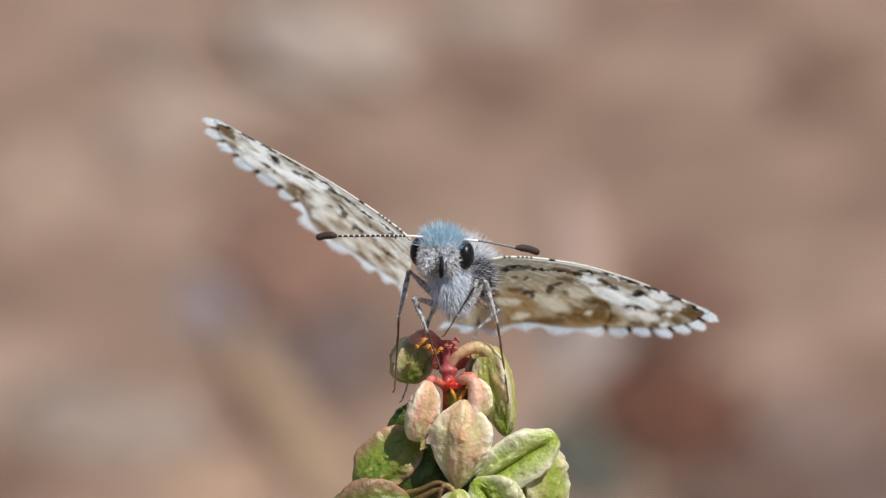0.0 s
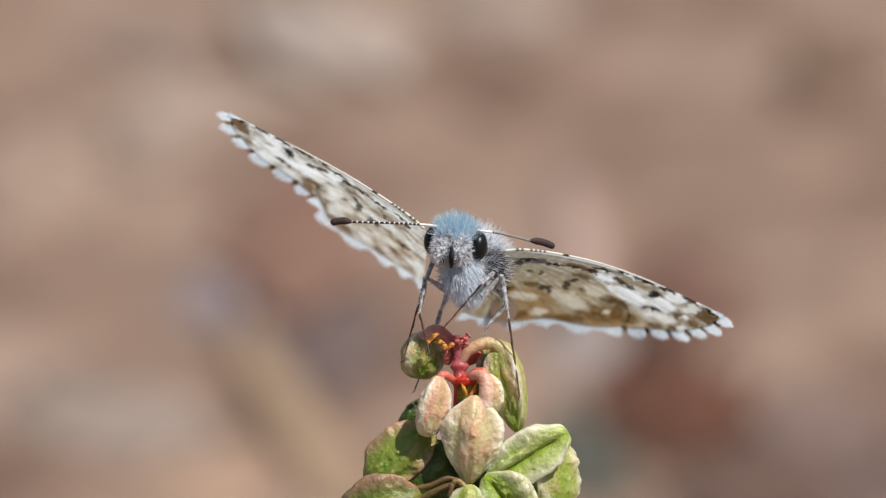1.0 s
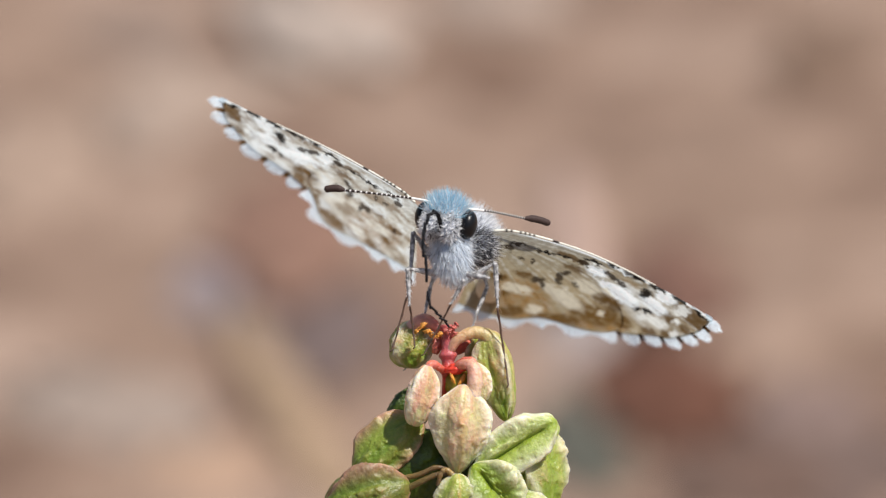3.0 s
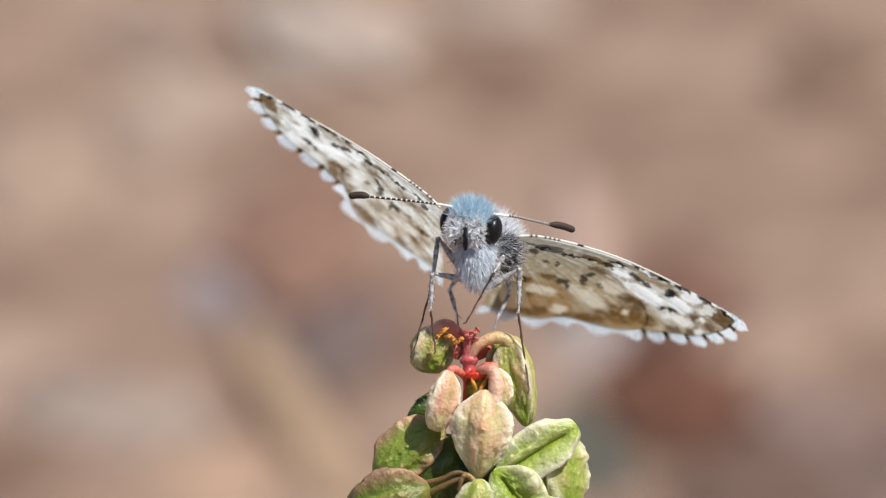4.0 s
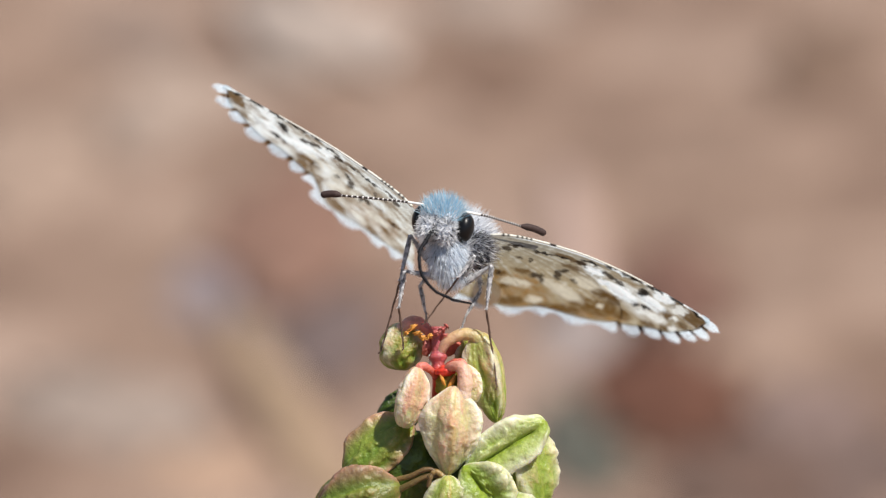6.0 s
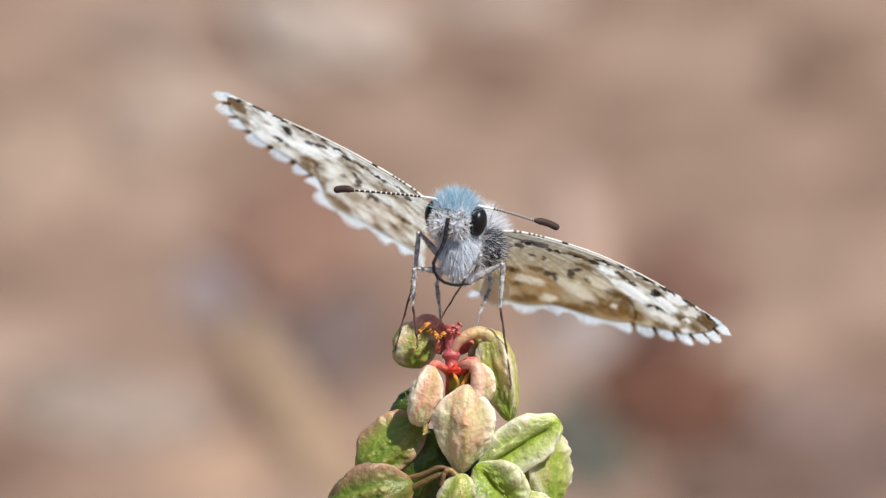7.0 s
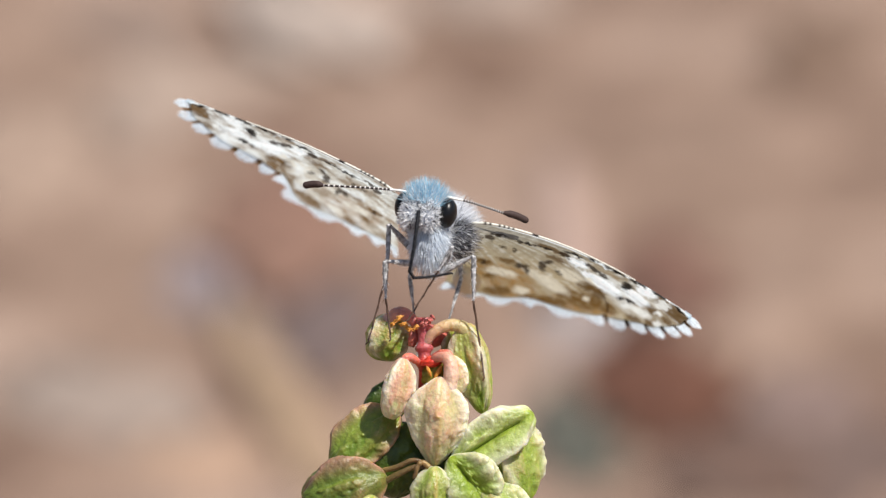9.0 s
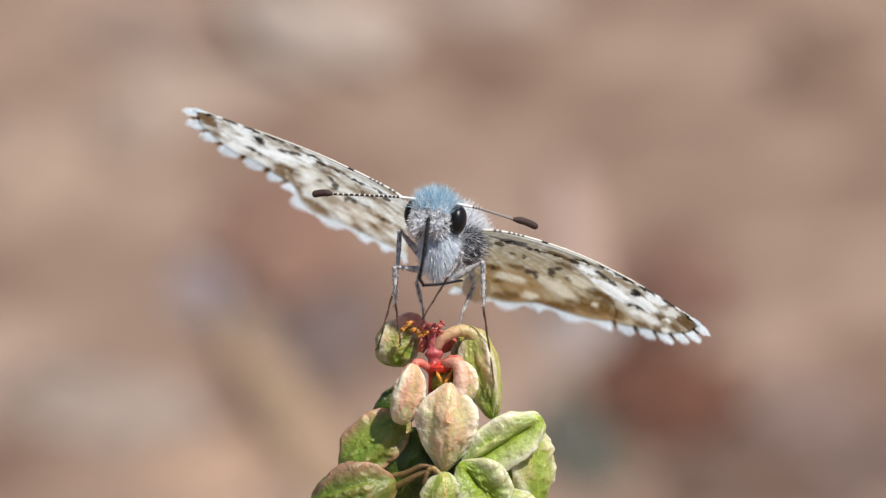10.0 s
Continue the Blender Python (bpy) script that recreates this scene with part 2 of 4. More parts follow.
def build_litter():
    pale, dark = "pale grey weathered stone lying on dry soil", "dark reddish-brown stone half sunk in dry soil"
    stone("stone", 570, 62, 230, 220, (166, 149, 137), pale, "stone", 0.10, 20, seed=1)
    stone("stone", 870, 10, 260, 110, (155, 136, 123), pale, "stone", 0.10, 0, seed=2)
    stone("stone", 195, 745, 280, 190, (147, 130, 118), pale, "stone", 0.05, 40, seed=3)
    stone("stone", 1030, 600, 120, 220, (156, 143, 138), "pale pinkish-grey stone on dry soil", "stone", 0.07, 0, seed=4)
    stone("stone", 1025, 805, 150, 170, (84, 83, 74), "greenish-grey stone with lichen tint", "stone", 0.10, 0, seed=5)
    stone("stone", 405, 510, 170, 190, (142, 128, 128), "lilac-grey stone on dry soil", "stone", 0.07, 0, seed=6)
    stone("stone", 1410, 745, 240, 170, (122, 101, 93), "lilac-pink stone on dry soil", "stone", 0.07, 0, seed=7)
    stone("stone", 1185, 705, 230, 190, (98, 64, 50), dark, "stone", 0.07, 0, seed=8)
    stone("stone", 1205, 512, 190, 170, (113, 82, 70), dark, "stone", 0.06, 0, seed=9)
    stone("stone", 840, 150, 200, 130, (113, 88, 73), dark, "stone", 0.06, 0, seed=10)
    stone("stone", 520, 430, 230, 270, (131, 99, 84), dark, "stone", 0.06, 0, seed=11)
    stone("stone", 585, 600, 160, 190, (106, 90, 86), "dull brownish-grey stone on dry soil", "stone", 0.07, 0, seed=12)
    stone("stone", 1480, 165, 230, 280, (116, 92, 76), dark, "stone", 0.06, 0, seed=13)
    stone("stone", 240, 75, 170, 100, (130, 110, 98), "dull brown stone on dry soil", "stone", 0.06, 0, seed=14)
    stone("stone", 60, 290, 280, 280, (154, 130, 113), "sandy tan stone on dry soil", "stone", 0.06, 0, seed=15)
    stone("stone", 360, 850, 260, 130, (164, 134, 112), "sandy tan stone on dry soil", "stone", 0.06, 0, seed=17)
    stone("stone", 330, 190, 300, 240, (158, 137, 122), "sandy tan stone on dry soil", "stone", 0.05, 0, seed=18)
    stone("stone", 1290, 850, 320, 160, (100, 79, 69), "dull brown stone on dry soil", "stone", 0.05, 0, seed=19)
    stone("stone", 1440, 850, 420, 190, (104, 85, 77), "dull brown stone on dry soil", "stone", 0.04, 0, seed=20)
    blade("dry_stalk", (410, 575), (610, 905), 100, (158, 134, 110), "thick straw-coloured dry stalk lying on soil", "dry stalk")
    blade("twig", (1190, 745), (1440, 885), 30, (112, 84, 72), "thin dark brown twig lying on soil", "twig")
    blade("dry_stalk", (1000, 320), (1035, 560), 90, (168, 144, 132), "faded pinkish dry stalk lying on soil", "dry stalk")


# ---- plant ----
ROOT = BASIS @ spot(787, 668, -15)
ROOT = Vector((ROOT.x, ROOT.y, 0.0))
PLANT_REST = Matrix.Translation(ROOT)
TO_PLANT = PLANT_REST.inverted() @ BASIS


PINK, CREAMY, LEAF, LIME, CORAL = (np.array(lin(*q)) for q in ((228, 140, 124), (240, 233, 204), (84, 116, 24), (176, 198, 74), (200, 78, 64)))


MOSS = np.array(lin(146, 168, 36))
TANNED, RIM = np.array(lin(206, 172, 108)), np.array(lin(243, 240, 216))


def bud_mesh(long, half, deep, keels, pink, green, seed, crinkle, tip, neck=0.15, edge=None, power=0.46):
    """An ovate, keeled bud hanging down its z axis from z = 0 to -long, its front toward -y. keels: (angle, height, width); a negative height is a groove."""
    nu, nv = 80, 120
    peak = tip
    deepest = min(k[1] for k in keels)
    v, c = [], []
    for i in range(nu):
        t = i / (nu - 1)
        prof = max(0.015, (t / peak) ** power * ((1 - t) / (1 - peak)) ** (power * (1 - peak) / peak)) * (1 - neck * (1 - min(1, t / 0.36)) ** 1.5)
        for j in range(nv):
            a = 2 * math.pi * j / nv
            q = Vector((math.sin(a) * 1.7, -math.cos(a) * 1.7, t * 3.6))
            n1 = noise.noise(q * 1.2 + Vector((seed, seed * 2, 0)))
            n2 = noise.noise(q * 3.6 + Vector((seed * 3, 1, 4)))
            n3 = abs(noise.noise(q * 6.5 + Vector((seed * 5, 3, 8))))
            n4 = noise.noise(q * 13.0 + Vector((seed, 9, 2)))
            n5 = noise.noise(q * 24.0 + Vector((3, seed, 6)))
            aw = a + 0.22 * n1 + 0.10 * n2
            ridge, rim, dip, rib = 0.0, 0.0, 0.0, 0.0
            for ka, kh, kw in keels:
                da = (aw - radians(ka) + math.pi) % (2 * math.pi) - math.pi
                g = math.exp(-(da / radians(kw)) ** 2)
                ridge = ridge + kh * g
                if kh > 0 and abs(ka) < 15:
                    rib = max(rib, g)
                elif kh > 0:
                    rim = max(rim, g)
                else:
                    dip = max(dip, g)
            x, y = math.sin(a), -math.cos(a)
            r = prof * (1 + ridge * min(1, 6 * t, 5 * (1 - t)) + crinkle * (n1 * 1.5 + n2 * 0.35 + n3 * 0.15 + n4 * 0.16 + n5 * 0.10))
            z = -long * (t + 0.03 * n2 * math.sin(math.pi * t)) + (0.06 * long * rim * t)
            v.append((x * half * r, y * deep * r, z))
            pk = min(1, max(0, (pink * (1.05 - 0.95 * t) + 0.9 * pink * n1 + 0.5 * pink * n2) * (1 + 0.9 * n5 + 0.5 * n4)))
            pale = min(1, max(0, 0.70 + 0.4 * n2 + 0.7 * n1 + 0.5 * n5 - 1.4 * green))
            base = LIME if green > 0.05 else LIME * 0.42 + CREAMY * 0.3 + TANNED * 0.25
            col = base * (1 - green) + LEAF * green
            whiten = 0.6 if green < 0.05 else 0.44
            col = col * (1 - whiten * pale) + CREAMY * whiten * pale
            col = col * (1 - 0.66 * pk) + PINK * 0.66 * pk
            groove = dip * (0.95 if deepest < -0.4 else 0.3 + 0.45 * min(1, green * 3)) * (0.8 + 0.4 * n2)
            col = col * (1 - groove) + (0.5 * LEAF + 0.5 * LIME if deepest > -0.4 else MOSS) * groove
            rib *= 0.75 + 0.3 * n2
            col = col * (1 - 0.75 * rib) + TANNED * 0.75 * rib
            rim = rim * (0.8 + 0.5 * n2)
            rim = min(1, 1.05 * rim)
            col = col * (1 - 0.9 * rim) + (RIM if edge is None else edge) * 0.9 * rim
            # deep shade around the greenest buds is put into their colour
            c.append(col * (0.91 if green < 0.05 else 0.84 if green < 0.8 else 0.64 if green < 1.0 else 0.5))
    f = grid_faces(nu, nv, True) + [tuple(range(nv)), tuple(range(nu * nv - 1, (nu - 1) * nv - 1, -1))]
    return mesh("bud", v, f, M_BUD, True, np.array(c))


def build_plant():
    plant = new("flower_spike")
    tagged(plant, "green and pink flower spike of crinkled hanging buds", "plant")
    plant.matrix_basis = PLANT_REST
    # top (across, down, near), long, half width, half depth, lean, tilt toward the viewer, turn, keels, pink, green, seed, tip
    front = ((6, 0.07, 6), (-74, 0.26, 17), (78, 0.26, 17), (-44, -0.10, 18), (48, -0.11, 18))
    pair = ((-60, 0.26, 18), (68, 0.28, 18), (10, -0.10, 20))
    fold = ((-74, 0.55, 18), (58, 0.55, 18), (-8, -0.62, 30))
    lip = ((-58, 0.38, 12), (70, 0.25, 12), (-20, -0.18, 20))
    ROWS = (
        (816, 690, 42, 164, 45, 40, 4, 10, 0, front, 0.70, 0.0, 1.0, 0.42),
        (752, 656, 35, 112, 25, 28, 13, 6, 20, pair, 1.3, 0.0, 2.0, 0.52),
        (858, 596, -22, 166, 31, 36, -12, 5, -25, ((-38, 0.28, 12), (60, 0.30, 12), (10, -0.2, 20)), 0.45, 0.24, 3.0, 0.40),
        (726, 578, -66, 86, 37, 36, 6, -5, 10, ((-50, 0.15, 16), (60, 0.18, 16)), 0.5, 0.55, 4.0, 0.55),
        (835, 846, 12, 172, 33, 34, -122, 0, 10, fold, 0.0, 0.14, 5.0, 0.58),
        (918, 752, -25, 170, 50, 40, -14, 0, 15, ((-20, 0.25, 9), (95, 0.35, 14), (40, -0.2, 20)), 0.30, 0.42, 6.0, 0.52),
        (742, 752, -32, 155, 42, 42, 50, 0, -20, lip, 0.22, 0.70, 7.0, 0.5),
        (722, 868, 15, 156, 46, 44, 76, 0, 0, lip, 0.30, 0.85, 8.0, 0.5),
        (806, 848, 40, 120, 34, 34, 4, 10, 0, front, 0.20, 0.34, 9.0, 0.48),
        (832, 832, 30, 130, 38, 36, -40, 8, 10, fold, 0.0, 0.5, 10.0, 0.48),
        (740, 696, -95, 100, 32, 34, 30, 0, 10, pair, 0.05, 1.0, 11.0, 0.48),
        (836, 652, 14, 72, 19, 22, -12, 4, 0, pair, 1.0, 0.0, 19.0, 0.5),
        (838, 606, -50, 96, 25, 26, -6, 0, 0, pair, 0.25, 0.6, 20.0, 0.5),
        (700, 900, 40, 130, 44, 40, 35, 8, 0, front, 0.30, 0.35, 13.0, 0.48),
        (885, 875, 10, 140, 46, 40, -34, 6, 0, front, 0.15, 0.25, 14.0, 0.48),
        # two inner buds added to fill the shaded gaps with dark green
        (835, 780, -35, 150, 52, 40, -12, 0, 0, pair, 0.05, 1.0, 15.0, 0.48),
        (760, 770, -40, 140, 50, 40, 14, 0, 0, pair, 0.05, 1.0, 18.0, 0.48),
        (790, 930, 55, 130, 46, 40, 0, 8, 0, front, 0.25, 0.25, 16.0, 0.48),
    )
    R = BASIS.to_3x3().to_4x4()
    for a, b, near, long, half, deep, lean, tilt, turn, keels, pink, green, seed, tip in ROWS:
        me = bud_mesh(long * UNIT, half * UNIT, deep * UNIT, keels, pink, green, seed, 0.075 if green < 0.3 else 0.10, tip, 0.34 if seed == 1.0 else 0.25 if seed in (2.0, 19.0) else 0.1, PINK * 0.55 + CREAMY * 0.2 if keels is lip else LEAF if green >= 1.0 else CREAMY * 0.92 if green > 0.2 else None, {1.0: 0.48, 2.0: 0.38, 3.0: 0.36, 19.0: 0.38, 4.0: 0.42}.get(seed, 0.46))
        m = Matrix.Translation(TO_PLANT @ spot(a, b, near)) @ R @ pose(0, 0, 0, tilt, lean, 0) @ pose(0, 0, 0, 0, 0, turn)
        part("bud", me, plant, m)
    # upright stem, from the soil to the node
    top = TO_PLANT @ spot(787, 585, -15)
    low = TO_PLANT @ spot(787, 720, -15)
    line = smooth_line([(0, 0, -0.004), (0.001, 0.002, low.z * 0.35), (low.x * 0.6, low.y * 0.7, low.z * 0.75), tuple(low)], 24)
    v, f = tube(line, [0.0016 - 0.0008 * k / 23 for k in range(24)], 12)
    part("stem", mesh("stem", v, f, M_STALK), plant, None, "pale green upright stem")
    # slender stem tip: magenta joint, vivid red below it
    line = smooth_line([low, TO_PLANT @ spot(789, 676, -8), TO_PLANT @ spot(788, 648, -10), TO_PLANT @ spot(787, 615, -15), top], 40)
    rad = [UNIT * (11 + 6 * math.exp(-((k - 22) / 1.8) ** 2) + 5 * math.exp(-((k - 13) / 2.5) ** 2) + 3 * math.exp(-((k - 37) / 3) ** 2)) for k in range(40)]
    v, f = tube(line, rad, 14)
    magenta, scarlet = np.array(lin(178, 86, 88)), np.array(lin(200, 62, 44))
    tint = [scarlet + (magenta - scarlet) * min(1, max(0, (k - 14) / 5)) for k in range(40)]
    part("node", mesh("node", v, f, M_BUD, True, np.repeat(np.array(tint), 14, axis=0)), plant, None, "scarlet stem tip with a magenta joint")
    # dull red bracts cupping the tip; below them the calyx, the scarlet joint and its yellow scales
    for a, b, near, rx, ry, rz, lean, mat in ((806, 618, -44, 26, 12, 18, -28, M_BRACT), (780, 610, -34, 18, 12, 20, 30, M_BRACT), (768, 622, -24, 8, 7, 16, 10, M_BRACT),
                                              (806, 688, 8, 22, 12, 26, 0, M_CALYX), (801, 664, 20, 19, 9, 9, -4, M_HUB), (812, 684, 26, 4, 4, 14, 28, M_ANTHER), (796, 680, 26, 3, 4, 10, -24, M_ANTHER)):
        vv, ff = blob(rx * UNIT, ry * UNIT, rz * UNIT, 20, 28, 0.35, a * 0.11)
        part("bract", mesh("bract", vv, ff, mat), plant, Matrix.Translation(TO_PLANT @ spot(a, b, near)) @ R @ pose(0, 0, 0, 0, lean, 0), {M_BRACT: "dull red bract", M_CALYX: "olive-yellow cupped calyx", M_HUB: "scarlet joint of the pedicels"}.get(mat, "yellow-orange scale"))
    # curled pedicels to the buds: coral at the node, paler outward
    for pts, r0, r1, pale in (
            (((787, 676, -2), (774, 662, 16), (757, 655, 30), (746, 680, 34)), 6, 8, PINK), (((797, 670, 10), (810, 657, 24), (829, 658, 36), (836, 684, 40), (829, 718, 36)), 6, 16, PINK * 0.35 + CREAMY * 0.65),
            (((790, 634, -10), (804, 612, -6), (832, 599, -8), (858, 606, -12), (872, 640, -24)), 8, 14, CREAMY * 0.22 + LIME * 0.5 + PINK * 0.12), (((780, 607, -22), (766, 588, -34), (745, 577, -44), (722, 592, -52)), 8, 14, PINK * 0.7 + CREAMY * 0.3),
            (((798, 662, -8), (814, 650, 4), (830, 650, 12), (838, 668, 14)), 6, 8, PINK), (((800, 850, 34), (770, 850, 36), (742, 862, 30), (715, 876, 20)), 4, 6, LIME * 0.15 + PINK * 0.12),
            (((790, 842, 34), (766, 838, 34), (738, 850, 26), (712, 856, 14)), 4, 5, TANNED * 0.35), (((770, 870, 40), (775, 850, 44), (784, 842, 44), (796, 850, 44)), 4, 5, TANNED * 0.5)):
        line = smooth_line([TO_PLANT @ spot(*p) for p in pts], 26)
        rad = [UNIT * (r0 + (r1 - r0) * k / 25) * (1 + 0.22 * noise.noise(Vector((k * 0.35, pts[0][0], r1)))) for k in range(26)]
        v, f = tube(line, rad, 14)
        # lower pedicels darkened: the deep shade between the buds is painted in
        root = (PINK * 0.6 + CREAMY * 0.15 if r1 == 14 and pts[0][1] < 640 and pts[-1][0] > 850 else CORAL * 0.8) if pts[0][1] < 700 else TANNED * 0.14 + PINK * 0.06
        tint = np.array([root * (1 - k / 25) + pale * (k / 25) for k in range(26)])
        part("pedicel", mesh("pedicel", v, f, M_BUD, True, np.repeat(tint, 14, axis=0)), plant, None, "curled coral-pink pedicel")
    # orange anthers at the top
    rng = random.Random(4)
    for a, b, near, s in ((742, 588, 12, 9), (733, 596, 12, 7), (752, 597, 14, 8), (760, 604, 10, 8), (772, 603, 5, 7), (796, 590, 0, 8),
                          (789, 598, 2, 6), (803, 584, -2, 6), (800, 600, 0, 5), (782, 596, 0, 6)):
        vv, ff = blob(s * UNIT * 0.85, s * UNIT * 0.45, s * UNIT * 0.36, 12, 16, 1.6, a * 0.13)
        part("anther", mesh("anther", vv, ff, M_ANTHER if a < 775 else M_STEM), plant, Matrix.Translation(TO_PLANT @ spot(a, b, near)) @ pose(0, 0, 0, rng.uniform(0, 90), rng.uniform(-50, 50), 0))
    return plant


# ---- butterfly ----
BODY = spot(*ROOTS[REST])              # the butterfly's own origin, midway between the wing roots


def body_pose(i):
    return Matrix.Translation(spot_at(i, *ROOTS[i])) @ pose(0, 0, 0, 0, ROLL[i] - ROLL[REST], 0)


def own(a, b, near=0.0):
    """A place of the subject's grid in the butterfly's space."""
    return spot(a, b, near) - BODY


def soft(x, lo, hi):
    return np.clip((x - lo) / (hi - lo), 0, 1)


def ellipses(x, y, rows, grow=0.08):
    """Soft-edged marks on the wing: centre, half length, half width in mm, and the slant of the length in degrees."""
    out = np.zeros_like(x)
    for cx, cy, a, b, turn in rows:
        c, s = math.cos(radians(turn)), math.sin(radians(turn))
        u, v = (x - cx) * c + (y - cy) * s, (y - cy) * c - (x - cx) * s
        d = (np.abs(u / (a + grow)) ** 2.4 + np.abs(v / (b + grow)) ** 2.4) ** (1 / 2.4)
        out = np.maximum(out, 1 - soft(d, 0.72, 1.12))
    return out


def wing_noise(x, y, scale, seed):
    return np.array([noise.noise(Vector((a * scale, b * scale, seed))) for a, b in zip(x.ravel(), y.ravel())]).reshape(x.shape)


CREAM, WHITE, BASAL, OCHRE, DARK = (np.array(lin(*q)) for q in ((232, 235, 230), (243, 252, 254), (166, 158, 136), (148, 110, 55), (24, 20, 18)))
UMBER, TAN, ASHEN, TAUPE, SHELL = (np.array(lin(*q)) for q in ((50, 38, 27), (172, 148, 102), (154, 153, 146), (150, 138, 116), (216, 209, 188)))


def paint(base, mask, colour):
    """Lays a colour over the base where the mask is 1."""
    return base * (1 - mask[..., None]) + colour * mask[..., None]


def brightened(col, lit_through):
    """Light shining through painted in: the browns whiten, the black marks stay."""
    return paint(col, soft(col.mean(axis=-1), 0.06, 0.22) * lit_through, WHITE)


# marks of the underside: across the span, back from the front edge, half length, half width (mm), slant
FORE_PALE = ((7.0, 2.0, 0.74, 0.55, 47), (8.2, 0.7, 0.81, 0.32, 10), (9.2, 3.8, 1.24, 0.74, 43), (11.0, 3.4, 0.94, 0.61, 29), (11.3, 1.8, 0.65, 0.58,
        -14), (8.0, 3.4, 0.55, 0.35, 38))
FORE_CREAM = ((11.8, 5.3, 0.63, 0.57, -61), (10.9, 5.4, 0.57, 0.35, -58), (12.6, 4.1, 0.38, 0.17, -86), (12.5, 2.4, 0.82, 0.37, -81), (11.4, 0.7,
        0.51, 0.33, -12), (10.0, 0.8, 0.45, 0.25, 0), (13.1, 1.0, 0.46, 0.32, 18), (13.0, 5.7, 0.46, 0.24, 73))
FORE_BROWN = ((8.2, 5.2, 0.60, 0.50, 80), (9.2, 5.8, 0.50, 0.40, 70), (10.2, 4.6, 0.50, 0.30, 60), (5.7, 2.5, 0.70, 0.30, 25), (12.3, 4.0, 0.50, 0.35, 80), (13.0, 2.1, 1.37, 1.01, 75), (13.9, 2.5, 0.85, 0.44, 83), (11.8, 3.6, 0.44, 0.28, 73), (11.8, 7.1, 0.47, 0.43, -34), (12.6, 6.2, 0.54,
        0.25, 78), (13.3, 4.3, 0.47, 0.27, 69), (5.2, 1.2, 1.09, 0.29, 19), (10.1, 4.4, 0.39, 0.26, 54))
FORE_DARK = ((1.6, 1.3, 0.34, 0.25, 74), (2.0, 0.8, 0.59, 0.19, 3), (3.5, 1.2, 0.37, 0.16, -36), (3.4, 2.8, 0.42, 0.13, 77), (2.7, 2.6, 0.19, 0.14,
        -20), (5.3, 4.0, 0.46, 0.21, 70), (5.5, 3.3, 0.38, 0.14, -34), (6.0, 1.4, 0.42, 0.28, 37), (7.6, 1.8, 0.34, 0.19, 57), (8.1, 2.1, 0.54, 0.21, 36),
        (8.7, 2.5, 0.32, 0.18, 38), (9.3, 1.0, 0.39, 0.3, -49), (8.8, 0.8, 0.49, 0.15, 0))
FORE_BLACK = ((10.2, 2.5, 0.66, 0.30, -84), (7.7, 0.6, 0.40, 0.32, 10), (9.1, 0.7, 0.34, 0.32, 10), (10.5, 1.05, 0.50, 0.38, -4), (12.0, 1.1, 0.48, 0.34, -15), (13.5, 1.5, 0.58,
        0.2, 18), (10.9, 4.5, 0.33, 0.29, -13), (10.3, 4.8, 0.25, 0.18, -70), (6.5, 0.9, 0.68, 0.13, 7), (4.2, 1.2, 1.37, 0.09, 9))
HIND_DARK = ((4.3, 5.0, 0.44, 0.33, -37), (4.7, 5.6, 0.47, 0.14, 70), (2.1, 5.4, 0.32, 0.13, 89), (5.3, 4.5, 0.41, 0.16, 67), (6.4, 4.5, 0.24, 0.15,
        62))
HIND_PALE = ((6.4, 6.7, 1.62, 0.66, 45), (7.1, 4.4, 0.97, 0.56, 37), (3.4, 6.6, 1.0, 0.55, 10), (5.1, 9.0, 0.64, 0.49, -88), (8.7, 7.1, 0.38, 0.22,
        -86), (5.2, 5.9, 0.9, 0.34, 47), (8.5, 4.0, 0.59, 0.38, 28))
HIND_BROWN = ((7.2, 9.4, 0.80, 0.70, 0), (5.6, 9.8, 0.60, 0.40, 0), (3.3, 4.6, 0.70, 0.30, 30), (2.0, 5.2, 0.60, 0.25, 30), (8.6, 7.6, 1.59, 1.13, 87), (8.9, 5.1, 0.66, 0.43, -15), (6.4, 9.8, 1.14, 0.72, -10), (10.0, 7.2, 0.88, 0.66, 74), (2.9, 7.4, 0.4, 0.31,
        -63), (3.8, 9.8, 0.8, 0.63, -23), (7.4, 7.5, 1.11, 0.37, 87))
HIND_OCHRE = ((4.3, 8.2, 3.09, 1.55, 72), (7.5, 9.7, 1.68, 1.25, -11), (9.2, 8.4, 1.59, 1.47, -87), (2.4, 6.5, 1.77, 0.52, 76))


